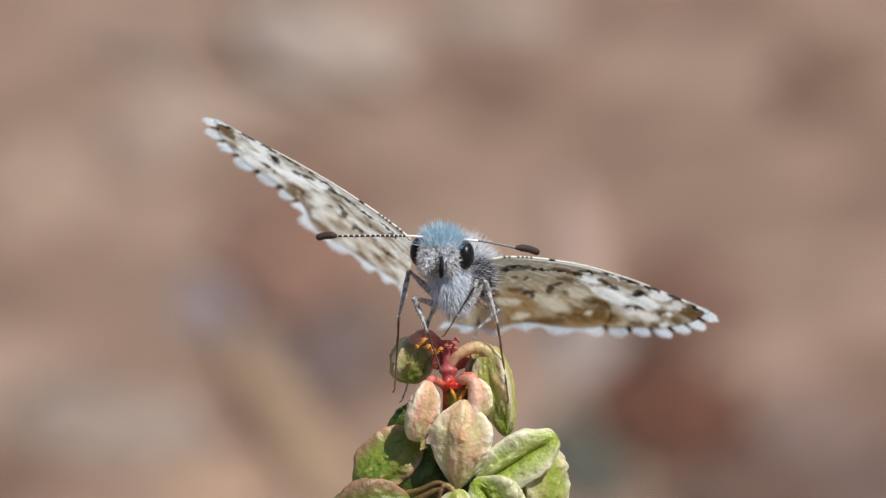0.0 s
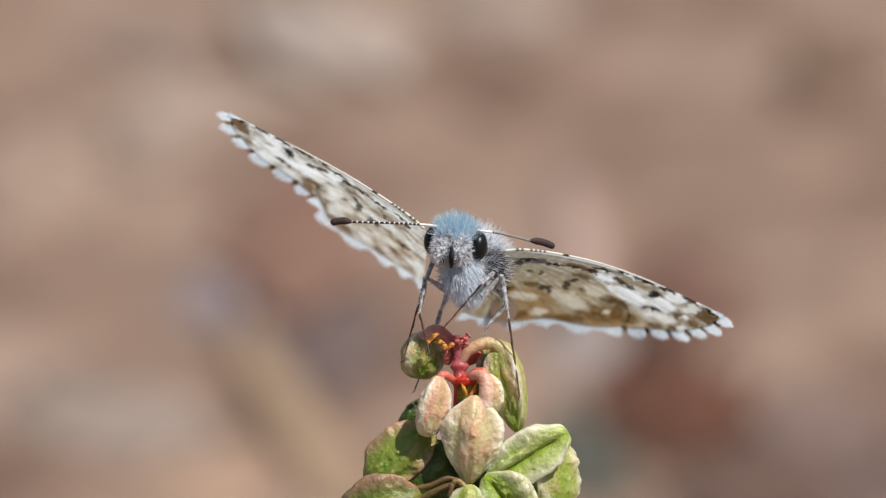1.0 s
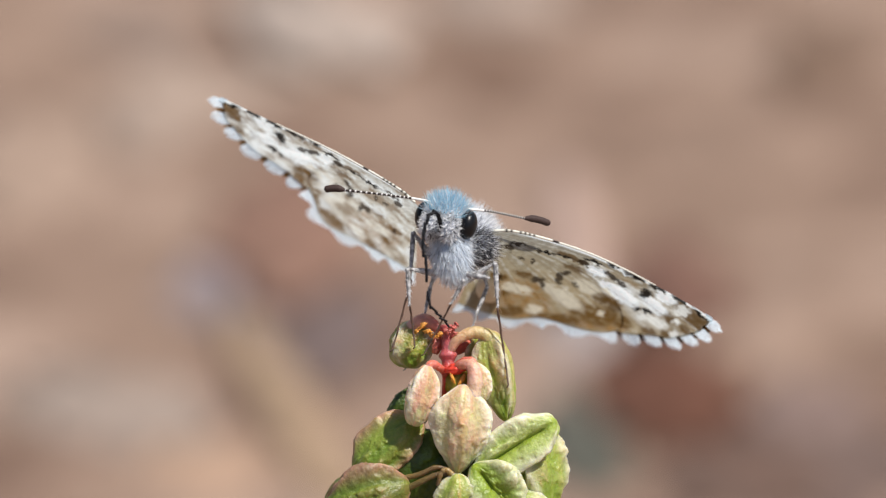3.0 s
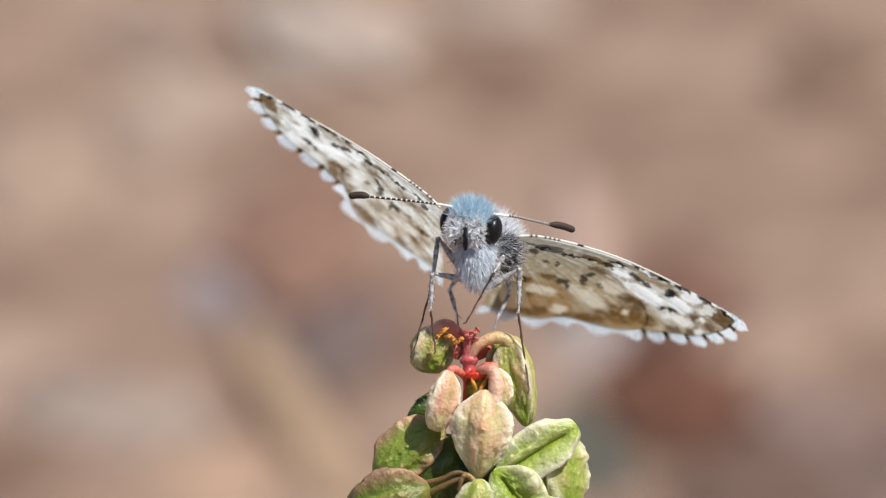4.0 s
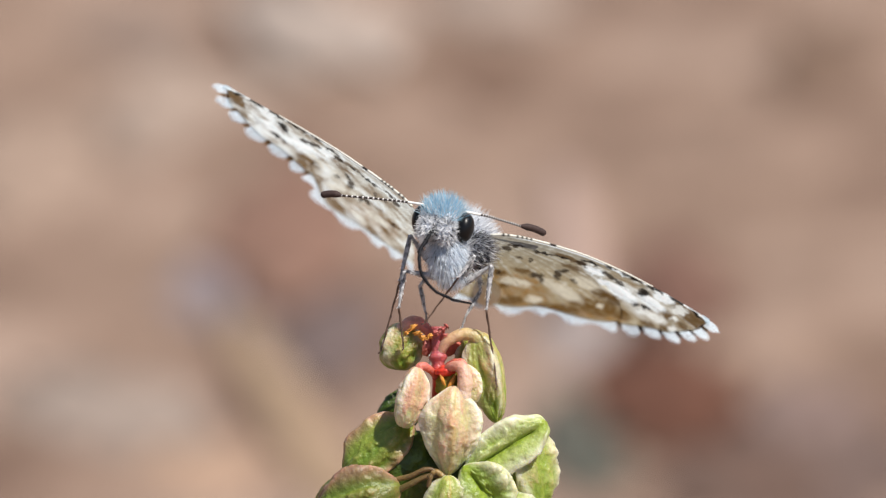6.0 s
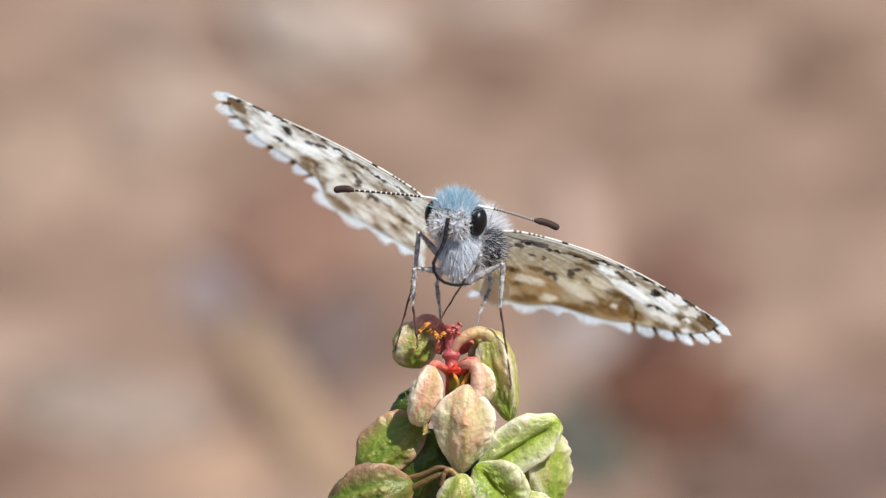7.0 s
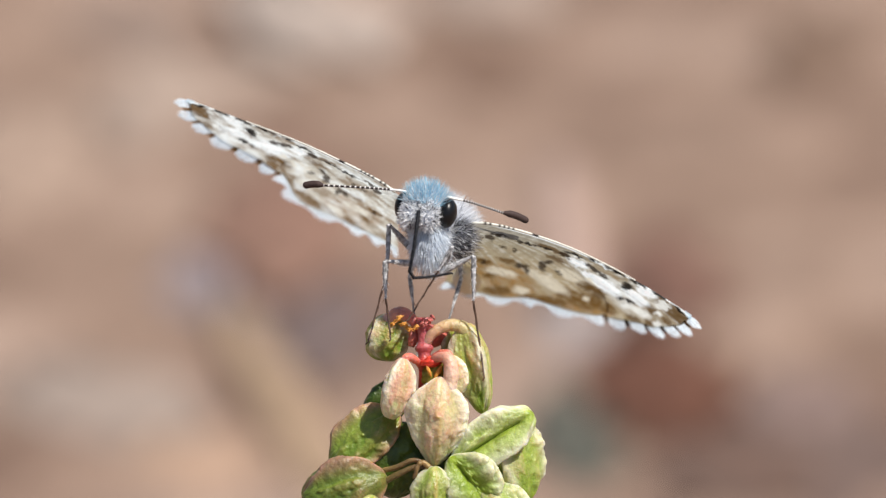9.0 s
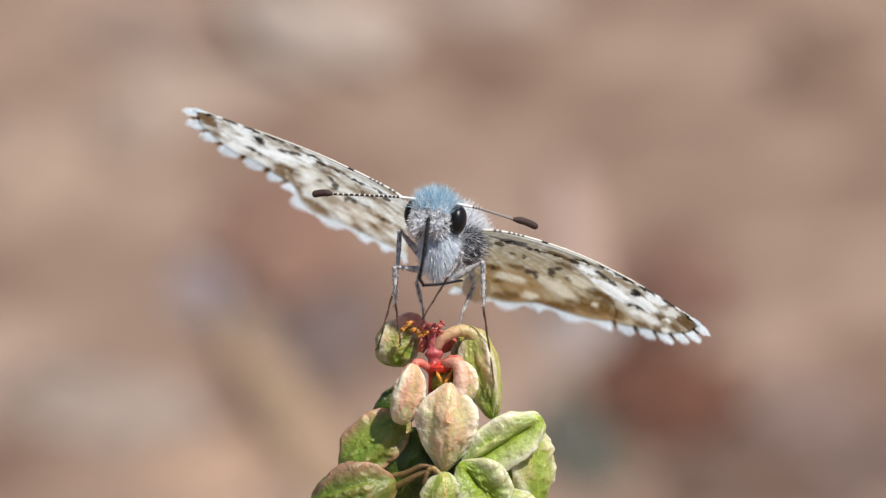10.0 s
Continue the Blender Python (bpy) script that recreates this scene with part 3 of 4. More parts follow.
def wing_tint(x, y, edge, lit_through):
    """The underside's colours, one pattern that runs on from the forewing to the hindwing."""
    w1, w2, w3, w4 = (wing_noise(x, y, k, z) for k, z in ((0.9, 3), (2.4, 7), (5.2, 9), (11.0, 4)))
    u, v = x + 0.13 * w1 + 0.18 * w2 + 0.15 * w3, y + 0.20 * w1 + 0.30 * w2 + 0.24 * w3
    ray = np.degrees(np.arctan2(y + 0.6, x + 0.6)) + 0.5 * w1
    rear = soft(ray + 1.5 * w2, 24, 34)
    far = soft(u + 0.3 * v, 6.0, 8.0) * (1 - rear)
    # inner part: greyish cream, tanner toward the back; outer part: pale taupe between the patches
    col = np.ones((*x.shape, 3)) * BASAL
    col = paint(col, soft(y + 0.8 * w1, 1.8, 5.5) * 0.45 * (1 - far), TAN)
    col = paint(col, (1 - soft(y + 0.3 * w2, 0.2, 1.6)) * 0.55 * (1 - far), ASHEN)
    col = paint(col, far * 0.8, TAUPE)
    col = paint(col, soft(u, 7.0, 8.5) * soft(v, 1.6, 3.0) * (1 - soft(u, 11.4, 12.6)) * (1 - rear) * 0.62, CREAM)
    # streaks along the veins, and clouds of ochre and brown
    streak = wing_noise(np.hypot(x, y) / 14, ray / 9, 5.0, 21) + 0.6 * w2
    col = paint(col, soft(streak, 0.05, 0.45) * (0.30 + 0.30 * far), CREAM)
    col = paint(col, soft(streak, -0.15, -0.55) * (0.16 + 0.28 * far), OCHRE * 0.7)
    col = paint(col, np.clip(ellipses(u, v, HIND_OCHRE) * (0.55 + 0.7 * w2 + 0.4 * w3), 0, 0.85), OCHRE)
    col = paint(col, np.clip(ellipses(u, v, HIND_BROWN) * (0.88 + 0.7 * w2 + 0.5 * w3), 0, 0.92), OCHRE * 0.45)
    col = paint(col, 0.82 * ellipses(u, v, FORE_BROWN), OCHRE * 0.36)
    col = paint(col, 0.90 * ellipses(u, v, HIND_PALE), SHELL)
    col = paint(col, 0.92 * ellipses(u, v, FORE_CREAM), CREAM)
    col = paint(col, ellipses(u, v, FORE_PALE), WHITE)
    # fine veins, darker across the pale patches
    vein = (1 - soft(np.abs((ray / 5.8) % 1 - 0.5), 0.012, 0.06)) * soft(edge, 0.35, 0.5)
    col = paint(col, vein * (0.25 + 0.4 * soft(w2, -0.3, 0.3)), OCHRE * 0.45)
    col = brightened(col, lit_through)
    if lit_through:                            # left wing only: brown clouds, white between
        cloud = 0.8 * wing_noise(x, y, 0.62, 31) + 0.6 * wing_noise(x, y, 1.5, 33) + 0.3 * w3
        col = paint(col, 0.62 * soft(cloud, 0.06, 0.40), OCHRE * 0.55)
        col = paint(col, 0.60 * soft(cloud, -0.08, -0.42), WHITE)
    # pale front edge, checked with black outward
    rim = (1 - soft(y - front_edge(x) + 0.05 * w3, 0.28, 0.40)) * soft(x, 1.0, 2.5)
    col = paint(col, rim, WHITE)
    col = paint(col, 0.88 * np.maximum(ellipses(u, v, FORE_DARK, 0.03), ellipses(u, v, HIND_DARK, 0.03)), UMBER)
    col = paint(col, 0.97 * ellipses(u, v, FORE_BLACK, 0.05), DARK)
    return np.clip(col * (1 + 0.08 * w2[..., None] + 0.12 * w3[..., None] + 0.12 * w4[..., None]), 0, 0.95)


def front_edge(x):
    """How far back the front edge lies, in mm, along the span."""
    return np.interp(x, (0, 1, 2, 4, 6, 8, 10, 12, 14.3), (-0.5, -0.85, -0.75, -0.35, 0.0, 0.45, 0.82, 0.98, 1.05))


SPIN = {1: 9.0, -1: 0.0}               # turn of each wing in its own plane
CAMBER = {1: 1.08, -1: 0.42}
# margin: bearing from the root (degrees), reach (mm); the two sides are spread a little differently
FORE_REACH = {1: ((4, 14.1), (9, 14.3), (19, 14.5), (26, 14.45), (31, 14.15), (38, 13.7), (42, 13.4)),
              -1: ((4, 14.1), (14, 14.5), (19, 14.3), (24, 14.0), (28, 13.3), (32, 12.5), (37, 11.8), (42, 11.5))}
HIND_REACH = {1: ((22, 7.0), (26, 9.0), (30, 10.9), (34, 12.2), (38, 13.1), (43.5, 13.6), (48, 13.5), (52, 12.8), (56, 12.0), (60, 11.5), (65, 11.7), (69, 11.7), (74, 10.9), (80, 10.3), (86, 9.8)),
              -1: ((22, 6.2), (26, 7.8), (30, 9.3), (34, 10.3), (40, 11.2), (46, 11.9), (51, 12.9), (55, 13.2), (60, 12.5), (65, 11.4), (71, 10.2), (77, 9.7), (85, 9.4))}
FORE_LOBES = (6.5, 14, 20, 26, 31.5, 37.5, 43)
HIND_LOBES = (36, 44, 52, 60.5, 69, 77, 85)


class Wing:
    """A wing laid out by rays from its root: along x to the tip, along y toward the back."""

    def __init__(self, hind, up):
        self.hind, self.up = hind, up
        self.margin = np.array((HIND_REACH if hind else FORE_REACH)[up])
        self.first, self.last = (23.0, 86.0) if hind else (4.2, 41.0)
        if not hind:                    # how far back each ring of the forewing goes before it slips under the hindwing
            cover = Wing(True, up)
            deg = np.linspace(23.0, 40.5, 80)
            far = np.array([cover.reach(d) for d in deg])
            self.rings, self.limits = np.linspace(0, 1, 120), []
            for rho in self.rings:
                d = 41.0
                for _ in range(25):
                    d = 0.5 * d + 0.5 * (float(np.interp(self.reach(d) * rho, far, deg)) + 0.45)
                self.limits.append(d)

    def bearing(self, tau, rho=1.0):
        """Degrees back from the span; the forewing ends where the hindwing overlaps it."""
        last = self.last
        if not self.hind:
            last = float(np.interp(rho, self.rings, self.limits))
        return self.first + (last - self.first) * tau

    def reach(self, deg):
        return sum(float(np.interp(deg + o, self.margin[:, 0], self.margin[:, 1])) for o in (-1.5, -0.5, 0.5, 1.5)) / 4

    def place(self, rho, tau):
        deg = self.bearing(tau, rho)
        ang = radians(deg)
        r = self.reach(deg) * rho
        x, y = r * math.cos(ang), r * math.sin(ang)
        if not self.hind:
            y += (float(front_edge(x)) - x * math.tan(radians(self.first))) * (1 - tau) ** 2.5
        spin = radians(SPIN[self.up])
        s = min(1.02, max(0.0, (x * math.cos(spin) - y * math.sin(spin)) / 14.3))
        z = CAMBER[self.up] * 4 * s * (1 - s)
        z += (0.04 * math.sin(tau * 7 * math.pi) * rho - 0.008 - 0.15 * rho * tau) if self.hind else 0.04 * math.sin(tau * 6 * math.pi) * rho
        return Vector((x * MM, y * MM, z * MM * self.up))

    def membrane(self):
        nu, nv = 220, 130
        v, rho, tau = [], np.zeros((nu, nv)), np.zeros((nu, nv))
        for i in range(nu):
            for j in range(nv):
                rho[i, j], tau[i, j] = i / (nu - 1), j / (nv - 1)
                v.append(self.place(rho[i, j], tau[i, j]))
        xy = np.array(v).reshape(nu, nv, 3) / MM
        # left wing paler: light coming through it is put into its colours
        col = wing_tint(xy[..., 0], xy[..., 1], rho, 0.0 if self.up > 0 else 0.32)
        return mesh("hindwing" if self.hind else "forewing", v, grid_faces(nu, nv), M_WING, True, col.reshape(-1, 3))

    def fringe(self, seed):
        """One layer of strands side by side along the margin, white lobes with dark checks between."""
        rng = random.Random(seed)
        roots, ways, lens, wid, tint = [], [], [], [], []
        lobes = HIND_LOBES if self.hind else FORE_LOBES
        n = 600
        edge = [self.place(1.0, k / n) for k in range(n + 1)]
        deg = [self.bearing(k / n) for k in range(n + 1)]
        if self.hind:                   # the overlapping front part bears no fringe
            edge, deg = (q[sum(d < 39.0 for d in deg):] for q in (edge, deg))
        if not self.hind:
            edge = [self.place(0.965 + 0.035 * k / 40, 0.0) for k in range(40)] + edge
            deg = [self.first] * 40 + deg
        walked = [0.0]
        for a, b in zip(edge, edge[1:]):
            walked.append(walked[-1] + (b - a).length)
        total = walked[-1]
        count = int(total / (0.016 * MM))
        k = 0
        for h in range(count):
            d = (h + 0.5) / count * total
            while walked[k + 1] < d:
                k += 1
            p = edge[k].lerp(edge[k + 1], (d - walked[k]) / max(1e-9, walked[k + 1] - walked[k]))
            along_edge = (edge[min(k + 3, len(edge) - 1)] - edge[max(k - 3, 0)]).normalized()
            out = Vector((-along_edge.y, along_edge.x, 0)).normalized()
            if out.dot(Vector((p.x, p.y, 0))) < 0:
                out = -out
            wave = math.cos(2 * math.pi * float(np.interp(deg[k], lobes, range(len(lobes)))))
            white = wave > (-1.1 if self.hind else -0.76)
            way = out + along_edge * rng.gauss(0.0, 0.05) + Vector((p.x, p.y, 0)).normalized() * 0.4 + Vector((0, 0, rng.gauss(0, 0.05) - (0.25 if self.hind else 0.5) * self.up))
            roots.append(p - out * 0.12 * MM)
            ways.append(way)
            full = (0.72 + 0.34 * wave) if self.hind else (0.55 + 0.5 * max(0.0, (wave + 0.76) / 1.76) ** 0.5) if white else 0.55
            lens.append(MM * full * rng.uniform(0.88, 1.08) * min(1, 0.25 + 7 * d / total) * (1.1 if self.hind else 1.0))
            wid.append(MM * 0.0165 * rng.uniform(0.85, 1.1))
            tint.append(np.array((0.90, 0.955, 0.99)) * rng.uniform(0.94, 1.0) if white else (OCHRE * 0.6 if rng.random() < 0.5 else DARK * 1.6) if self.up > 0 else OCHRE * rng.uniform(0.5, 1.1))
        v, f, c = hairs(rng, roots, ways, lens, wid, tint, 0.10, Vector((0, 0, 1)), 0.88)
        return mesh("fringe", v, f, M_FRINGE, True, c)

    def rim(self):
        line = [self.place(k / 105, 0.0) for k in range(2, 78)]
        n = len(line)
        rng = random.Random(61)
        v, f = tube(line, [MM * 0.085 * (1 - 0.55 * k / n) * rng.uniform(0.85, 1.15) for k in range(n)], 8)
        tint = [np.array(0.5 * (CREAM + SHELL) if k > 30 or rng.random() > 0.22 else DARK * 4) for k in range(n)]
        return v, f, np.repeat(np.array(tint), 8, axis=0)


WING_R = Matrix(((0.914, -0.010, 0.404), (-0.118, 0.949, 0.291), (-0.387, -0.313, 0.866))).to_4x4()
WING_L = Matrix(((-0.881, 0.074, -0.468), (0.227, 0.932, -0.279), (0.416, -0.352, -0.838))).to_4x4() @ pose(0, 0, 0, -0.7, 0, 0)
WINGS = ((1, WING_R, (862, 425, -45)), (-1, WING_L, (745, 375, -45)))          # side, rest turn, root


def wing_pose(side, turn, root, i):
    """A wing on its body: raised, tilted and swung about its root."""
    tip, tilt, swing = (TIP_R, TILT_R, SWING_R) if side > 0 else (TIP_L, TILT_L, SWING_L)
    rise = (tip[i] - (22.4 if side > 0 else 24.9)) - (ROLL[i] - ROLL[REST])
    return (Matrix.Translation(own(*root)) @ pose(0, 0, 0, 0, 0, swing[i]) @ pose(0, 0, 0, 0, rise, 0) @ turn
            @ pose(0, 0, 0, -side * tilt[i], 0, 0) @ pose(0, 0, 0, 0, 0, SPIN[side]))


def fur_patch(rng, n, radii, keep, comb, length, width, tint, spread=0.35, lift=0.6):
    """Strands on an ellipsoid. keep(d): whether a direction bears hair; comb(d): the way it lies; tint(d): its colour."""
    roots, ways, lens, wid, tn = [], [], [], [], []
    while len(roots) < n:
        d = Vector((rng.gauss(0, 1), rng.gauss(0, 1), rng.gauss(0, 1))).normalized()
        if not keep(d):
            continue
        roots.append(Vector((d.x * radii[0], d.y * radii[1], d.z * radii[2])) * MM * 0.97)
        ways.append(d * lift + Vector(comb(d)) + Vector((rng.gauss(0, spread), rng.gauss(0, spread), rng.gauss(0, spread))))
        lens.append(MM * length * rng.uniform(0.6, 1.25))
        wid.append(MM * width * rng.uniform(0.9, 1.7))
        tn.append(np.array(tint(d)) * rng.uniform(0.88, 1.03))
    return hairs(rng, roots, ways, lens, wid, tn, 0.35)


SKY_WHITE = lin(238, 245, 252)
SKY_BLUE, FROST, ASH, CHARCOAL = lin(182, 222, 240), (0.95, 0.955, 0.965), lin(236, 238, 243), lin(70, 70, 76)


feelers = []


def build_head(butterfly):
    rng = random.Random(11)
    v, f = blob(1.25, 1.1, 1.3, 24, 32)
    head = part("head", mesh("head", [Vector(p) * MM for p in v], f, M_SKIN), butterfly, None, "furry head, pale blue on top and frosted white below")
    # fur: crown tinted blue for the sky light on it, grizzled white face
    v, f, c = fur_patch(rng, 1900, (1.25, 1.1, 1.3), lambda d: d.z > 0.25 and abs(d.x) < 0.85, lambda d: (d.x * 0.2, -0.12, 0.6), 0.79, 0.0105,
                        lambda d: FROST if rng.random() < 0.38 else SKY_BLUE)
    part("crown_fur", mesh("fur", v, f, M_FUR, True, c), head, None, "pale blue bristling crown hair")
    v, f, c = fur_patch(rng, 1900, (1.2, 1.15, 1.25), lambda d: d.y < 0.0 and d.z < 0.45 and abs(d.x) < 0.9, lambda d: (d.x * 0.15, -0.3, -0.6), 0.42, 0.019,
                        lambda d: CHARCOAL if rng.random() < 0.13 else (ASH if rng.random() < 0.3 else FROST), 0.4)
    part("face_fur", mesh("fur", v, f, M_FUR, True, c), head, None, "frosted white and grey face scales")
    # two bristly palps either side of the mouth
    for side in (-1, 1):
        v, f, c = fur_patch(rng, 420, (0.42, 0.65, 0.62), lambda d: d.y < 0.5, lambda d: (side * 0.12, -0.6, -0.25), 0.45, 0.026,
                            lambda d: CHARCOAL if rng.random() < 0.12 else (ASH if rng.random() < 0.3 else FROST), 0.35)
        bv, bf = blob(0.40, 0.62, 0.58, 14, 18)
        palp = part("palp", mesh("palp", [Vector(p) * MM for p in bv], bf, M_SKIN), head, pose(side * 0.56 * MM, -0.95 * MM, -0.42 * MM), "frosted bristly palp")
        part("palp_fur", mesh("fur", v, f, M_FUR, True, c), head, palp.matrix_basis.copy(), "")
    for side in (-1, 1):
        v, f = blob(0.58, 0.80, 0.86, 28, 36)
        part("eye", mesh("eye", [Vector(p) * MM for p in v], f, M_EYE), head, pose((1.28 if side > 0 else -1.22) * MM, (0.0 if side > 0 else 0.25 * MM), 0.10 * MM, 0, 0, side * 10), "glossy black compound eye")
    # antennae: white base, beaded shaft, dark club
    for side, pts, club in ((-1, ((-0.9, -0.45, 0.92), (-1.9, -0.6, 0.88), (-3.65, -0.7, 0.72), (-5.9, -0.7, 0.47)), ((-5.85, -0.7, 0.47), (-7.1, -0.7, 0.24))),
                            (1, ((1.2, -0.2, 1.0), (2.2, 0.9, 0.95), (3.0, 1.8, 0.83), (3.85, 2.6, 0.68)), ((3.8, 2.57, 0.68), (5.2, 3.6, 0.44)))):
        line = smooth_line([Vector(p) * MM for p in pts], 89)
        rad, tint = [], []
        for k in range(89):
            bead = 0.5 + 0.5 * math.cos(k * 2 * math.pi / 4)
            basal = k < (32 if side < 0 else 20)
            rad.append(MM * (0.07 if basal else 0.055 + 0.022 * bead))
            tint.append(np.array(lin(244, 242, 238)) if basal or bead > 0.55 else np.array(lin(52, 42, 40)))
        v, f = tube(line, rad, 8)
        shaft = part("antenna", mesh("antenna", v, f, M_FEELER, True, np.repeat(np.array(tint), 8, axis=0)), head, None, "slender antenna beaded black and white")
        a, b = (Vector(p) * MM for p in club)
        line = [a + (b - a) * (k / 23) + Vector((0, 0, 0.10 * MM * math.sin(math.pi * k / 23))) for k in range(24)]
        v, f = tube(line, [MM * (0.03 + 0.175 * min(1, (k / 7) ** 0.7) * math.sqrt(max(0, 1 - (max(0, k - 19.5) / 3.5) ** 2))) for k in range(24)], 14)
        knob = part("antenna_club", mesh("club", v, f, M_CLUB), head, None, "dark chocolate-brown antenna club")
        feelers.append((side, shaft))
        feelers.append((side, knob))
    return head


HEAD_REST = Matrix.Translation(spot(790, 398, 10) - BODY)


def head_lean(i):
    return FEEL_L[i] - FEEL_L[REST] - (ROLL[i] - ROLL[REST])


def feeler_pose(side, i):
    """The turn of an antenna about its base, in the head's space."""
    turn = 0.0 if side < 0 else FEEL_R[i] - FEEL_R[REST] - (FEEL_L[i] - FEEL_L[REST])
    base = Matrix.Translation(Vector((1.2 * side, -0.4, 1.0)) * MM)
    return base @ pose(0, 0, 0, 0, turn, 0) @ base.inverted()


def head_pose(i):
    return HEAD_REST @ pose(0, 0, 0, 0, 10 + head_lean(i), 0) @ pose(0, 0, 0, 0, 0, -YAW[i])


LEGS = {   # hip, knee, ankle, foot at rest; thickness
    "fore_l": ((785, 492, -5), (719, 485, 22), (720, 552, 26), (729, 627, 22), 1.0),
    "mid_l": ((768, 468, -30), (727, 420, -2), (722, 505, 4), (687, 634, 0), 1.0),
    "fore_r": ((824, 492, 30), (839, 460, 60), (813, 503, 58), (757, 594, 42), 0.9),
    "mid_r": ((815, 508, 0), (876, 476, 14), (875, 556, 20), (895, 697, 26), 1.05),
    "hind_l": ((775, 470, -120), (760, 512, -115), (768, 560, -112), (776, 668, -95), 0.9),
    "hind_r": ((850, 470, -130), (855, 518, -120), (838, 568, -112), (827, 600, -100), 0.9)}
# feet that step elsewhere for a while: time: ankle, foot
STEPS = {"fore_l": {0: ((757, 588, 45), (787, 674, 40)), 0.5: ((712, 590, 30), (701, 690, 24)), 1: ((743, 556, 26), (764, 638, 22))},
         "hind_l": {0: ((742, 620, -100), (696, 755, -75)), 0.5: ((740, 610, -100), (692, 745, -75)), 1: ((762, 610, -100), (716, 745, -75)), 1.5: ((757, 620, -100), (711, 755, -75)),
                    2: ((748, 612, -100), (702, 748, -75)), 2.2: ((744, 605, -100), (697, 740, -75)), 3.3: ((742, 592, -100), (695, 727, -75)), 3.5: ((741, 600, -100), (694, 735, -75))},
         "mid_l": {0: ((706, 562, 6), (699, 692, 0))},
         "fore_r": {0: ((792, 575, 44), (773, 635, 36)), 0.5: ((785, 575, 44), (770, 607, 36)), 1: ((790, 560, 44), (778, 604, 36)), 1.5: ((775, 585, 44), (758, 620, 36)),
                    2: ((765, 590, 44), (756, 606, 36)), 3.5: ((775, 557, 44), (770, 582, 36)), 4: ((828, 552, 44), (822, 584, 36)), 4.5: ((799, 557, 44), (796, 582, 36)), 5: ((800, 552, 44), (798, 576, 36)),
                    5.5: ((782, 550, 44), (772, 574, 36)), 2.2: ((760, 563, 44), (745, 588, 36)), 3.3: ((760, 625, 48), (748, 646, 40)), 5.7: ((766, 550, 44), (756, 574, 36))}}


def leg_points(key, i):
    """Hip, knee, ankle and foot of a leg, by the place of the body and of the plant."""
    hip0, knee0, ankle0, foot0, thick = LEGS[key]
    hip0, knee0, ankle0, foot0 = (spot(*p) for p in (hip0, knee0, ankle0, foot0))
    B = body_pose(i) @ Matrix.Translation(-BODY)
    hip = B @ hip0
    sway = Vector(((NODE[i][0] - NODE[REST][0] - shift(i)[0]) * UNIT, 0, 0))
    ankle, foot = ankle0 + sway, foot0 + sway
    step = STEPS.get(key, {}).get(TIMES[i])
    if step:
        ankle, foot = (spot_at(i, *p) for p in step)
        if key == "fore_r":             # the stepping toe, with the long foot reaching up toward the knee
            foot = ankle + (foot - ankle).normalized() * 24 * UNIT
            ankle = B @ spot(839, 463, 66)
            ankle = foot + (ankle - foot).normalized() * (foot0 - ankle0).length
        foot = ankle + (foot - ankle).normalized() * (foot0 - ankle0).length
    l1, l2 = (knee0 - hip0).length, (ankle0 - knee0).length
    span = ankle - hip
    d = span.length
    far = (l1 + l2) * 0.998
    if d > far:
        hip_way = span.normalized()
        foot += hip_way * (far - d)
        ankle = hip + hip_way * far
        span = ankle - hip
        d = far
    d = max(d, abs(l1 - l2) * 1.002)
    bend = B.to_3x3() @ (knee0 - hip0 - (ankle0 - hip0) * ((knee0 - hip0).dot(ankle0 - hip0) / (ankle0 - hip0).length_squared))
    w = span.normalized()
    bend = (bend - w * bend.dot(w)).normalized()
    c = (l1 * l1 + d * d - l2 * l2) / (2 * d)
    h = math.sqrt(max(0, l1 * l1 - c * c))
    return hip, hip + w * c + bend * h, ankle, foot


def along(a, b):
    """A pose at a with its z axis toward b and its y axis away from the viewer."""
    z = (b - a).normalized()
    x = Vector((0, 1, 0)).cross(z).normalized()
    return Matrix.Translation(a) @ Matrix((x, z.cross(x), z)).transposed().to_4x4()


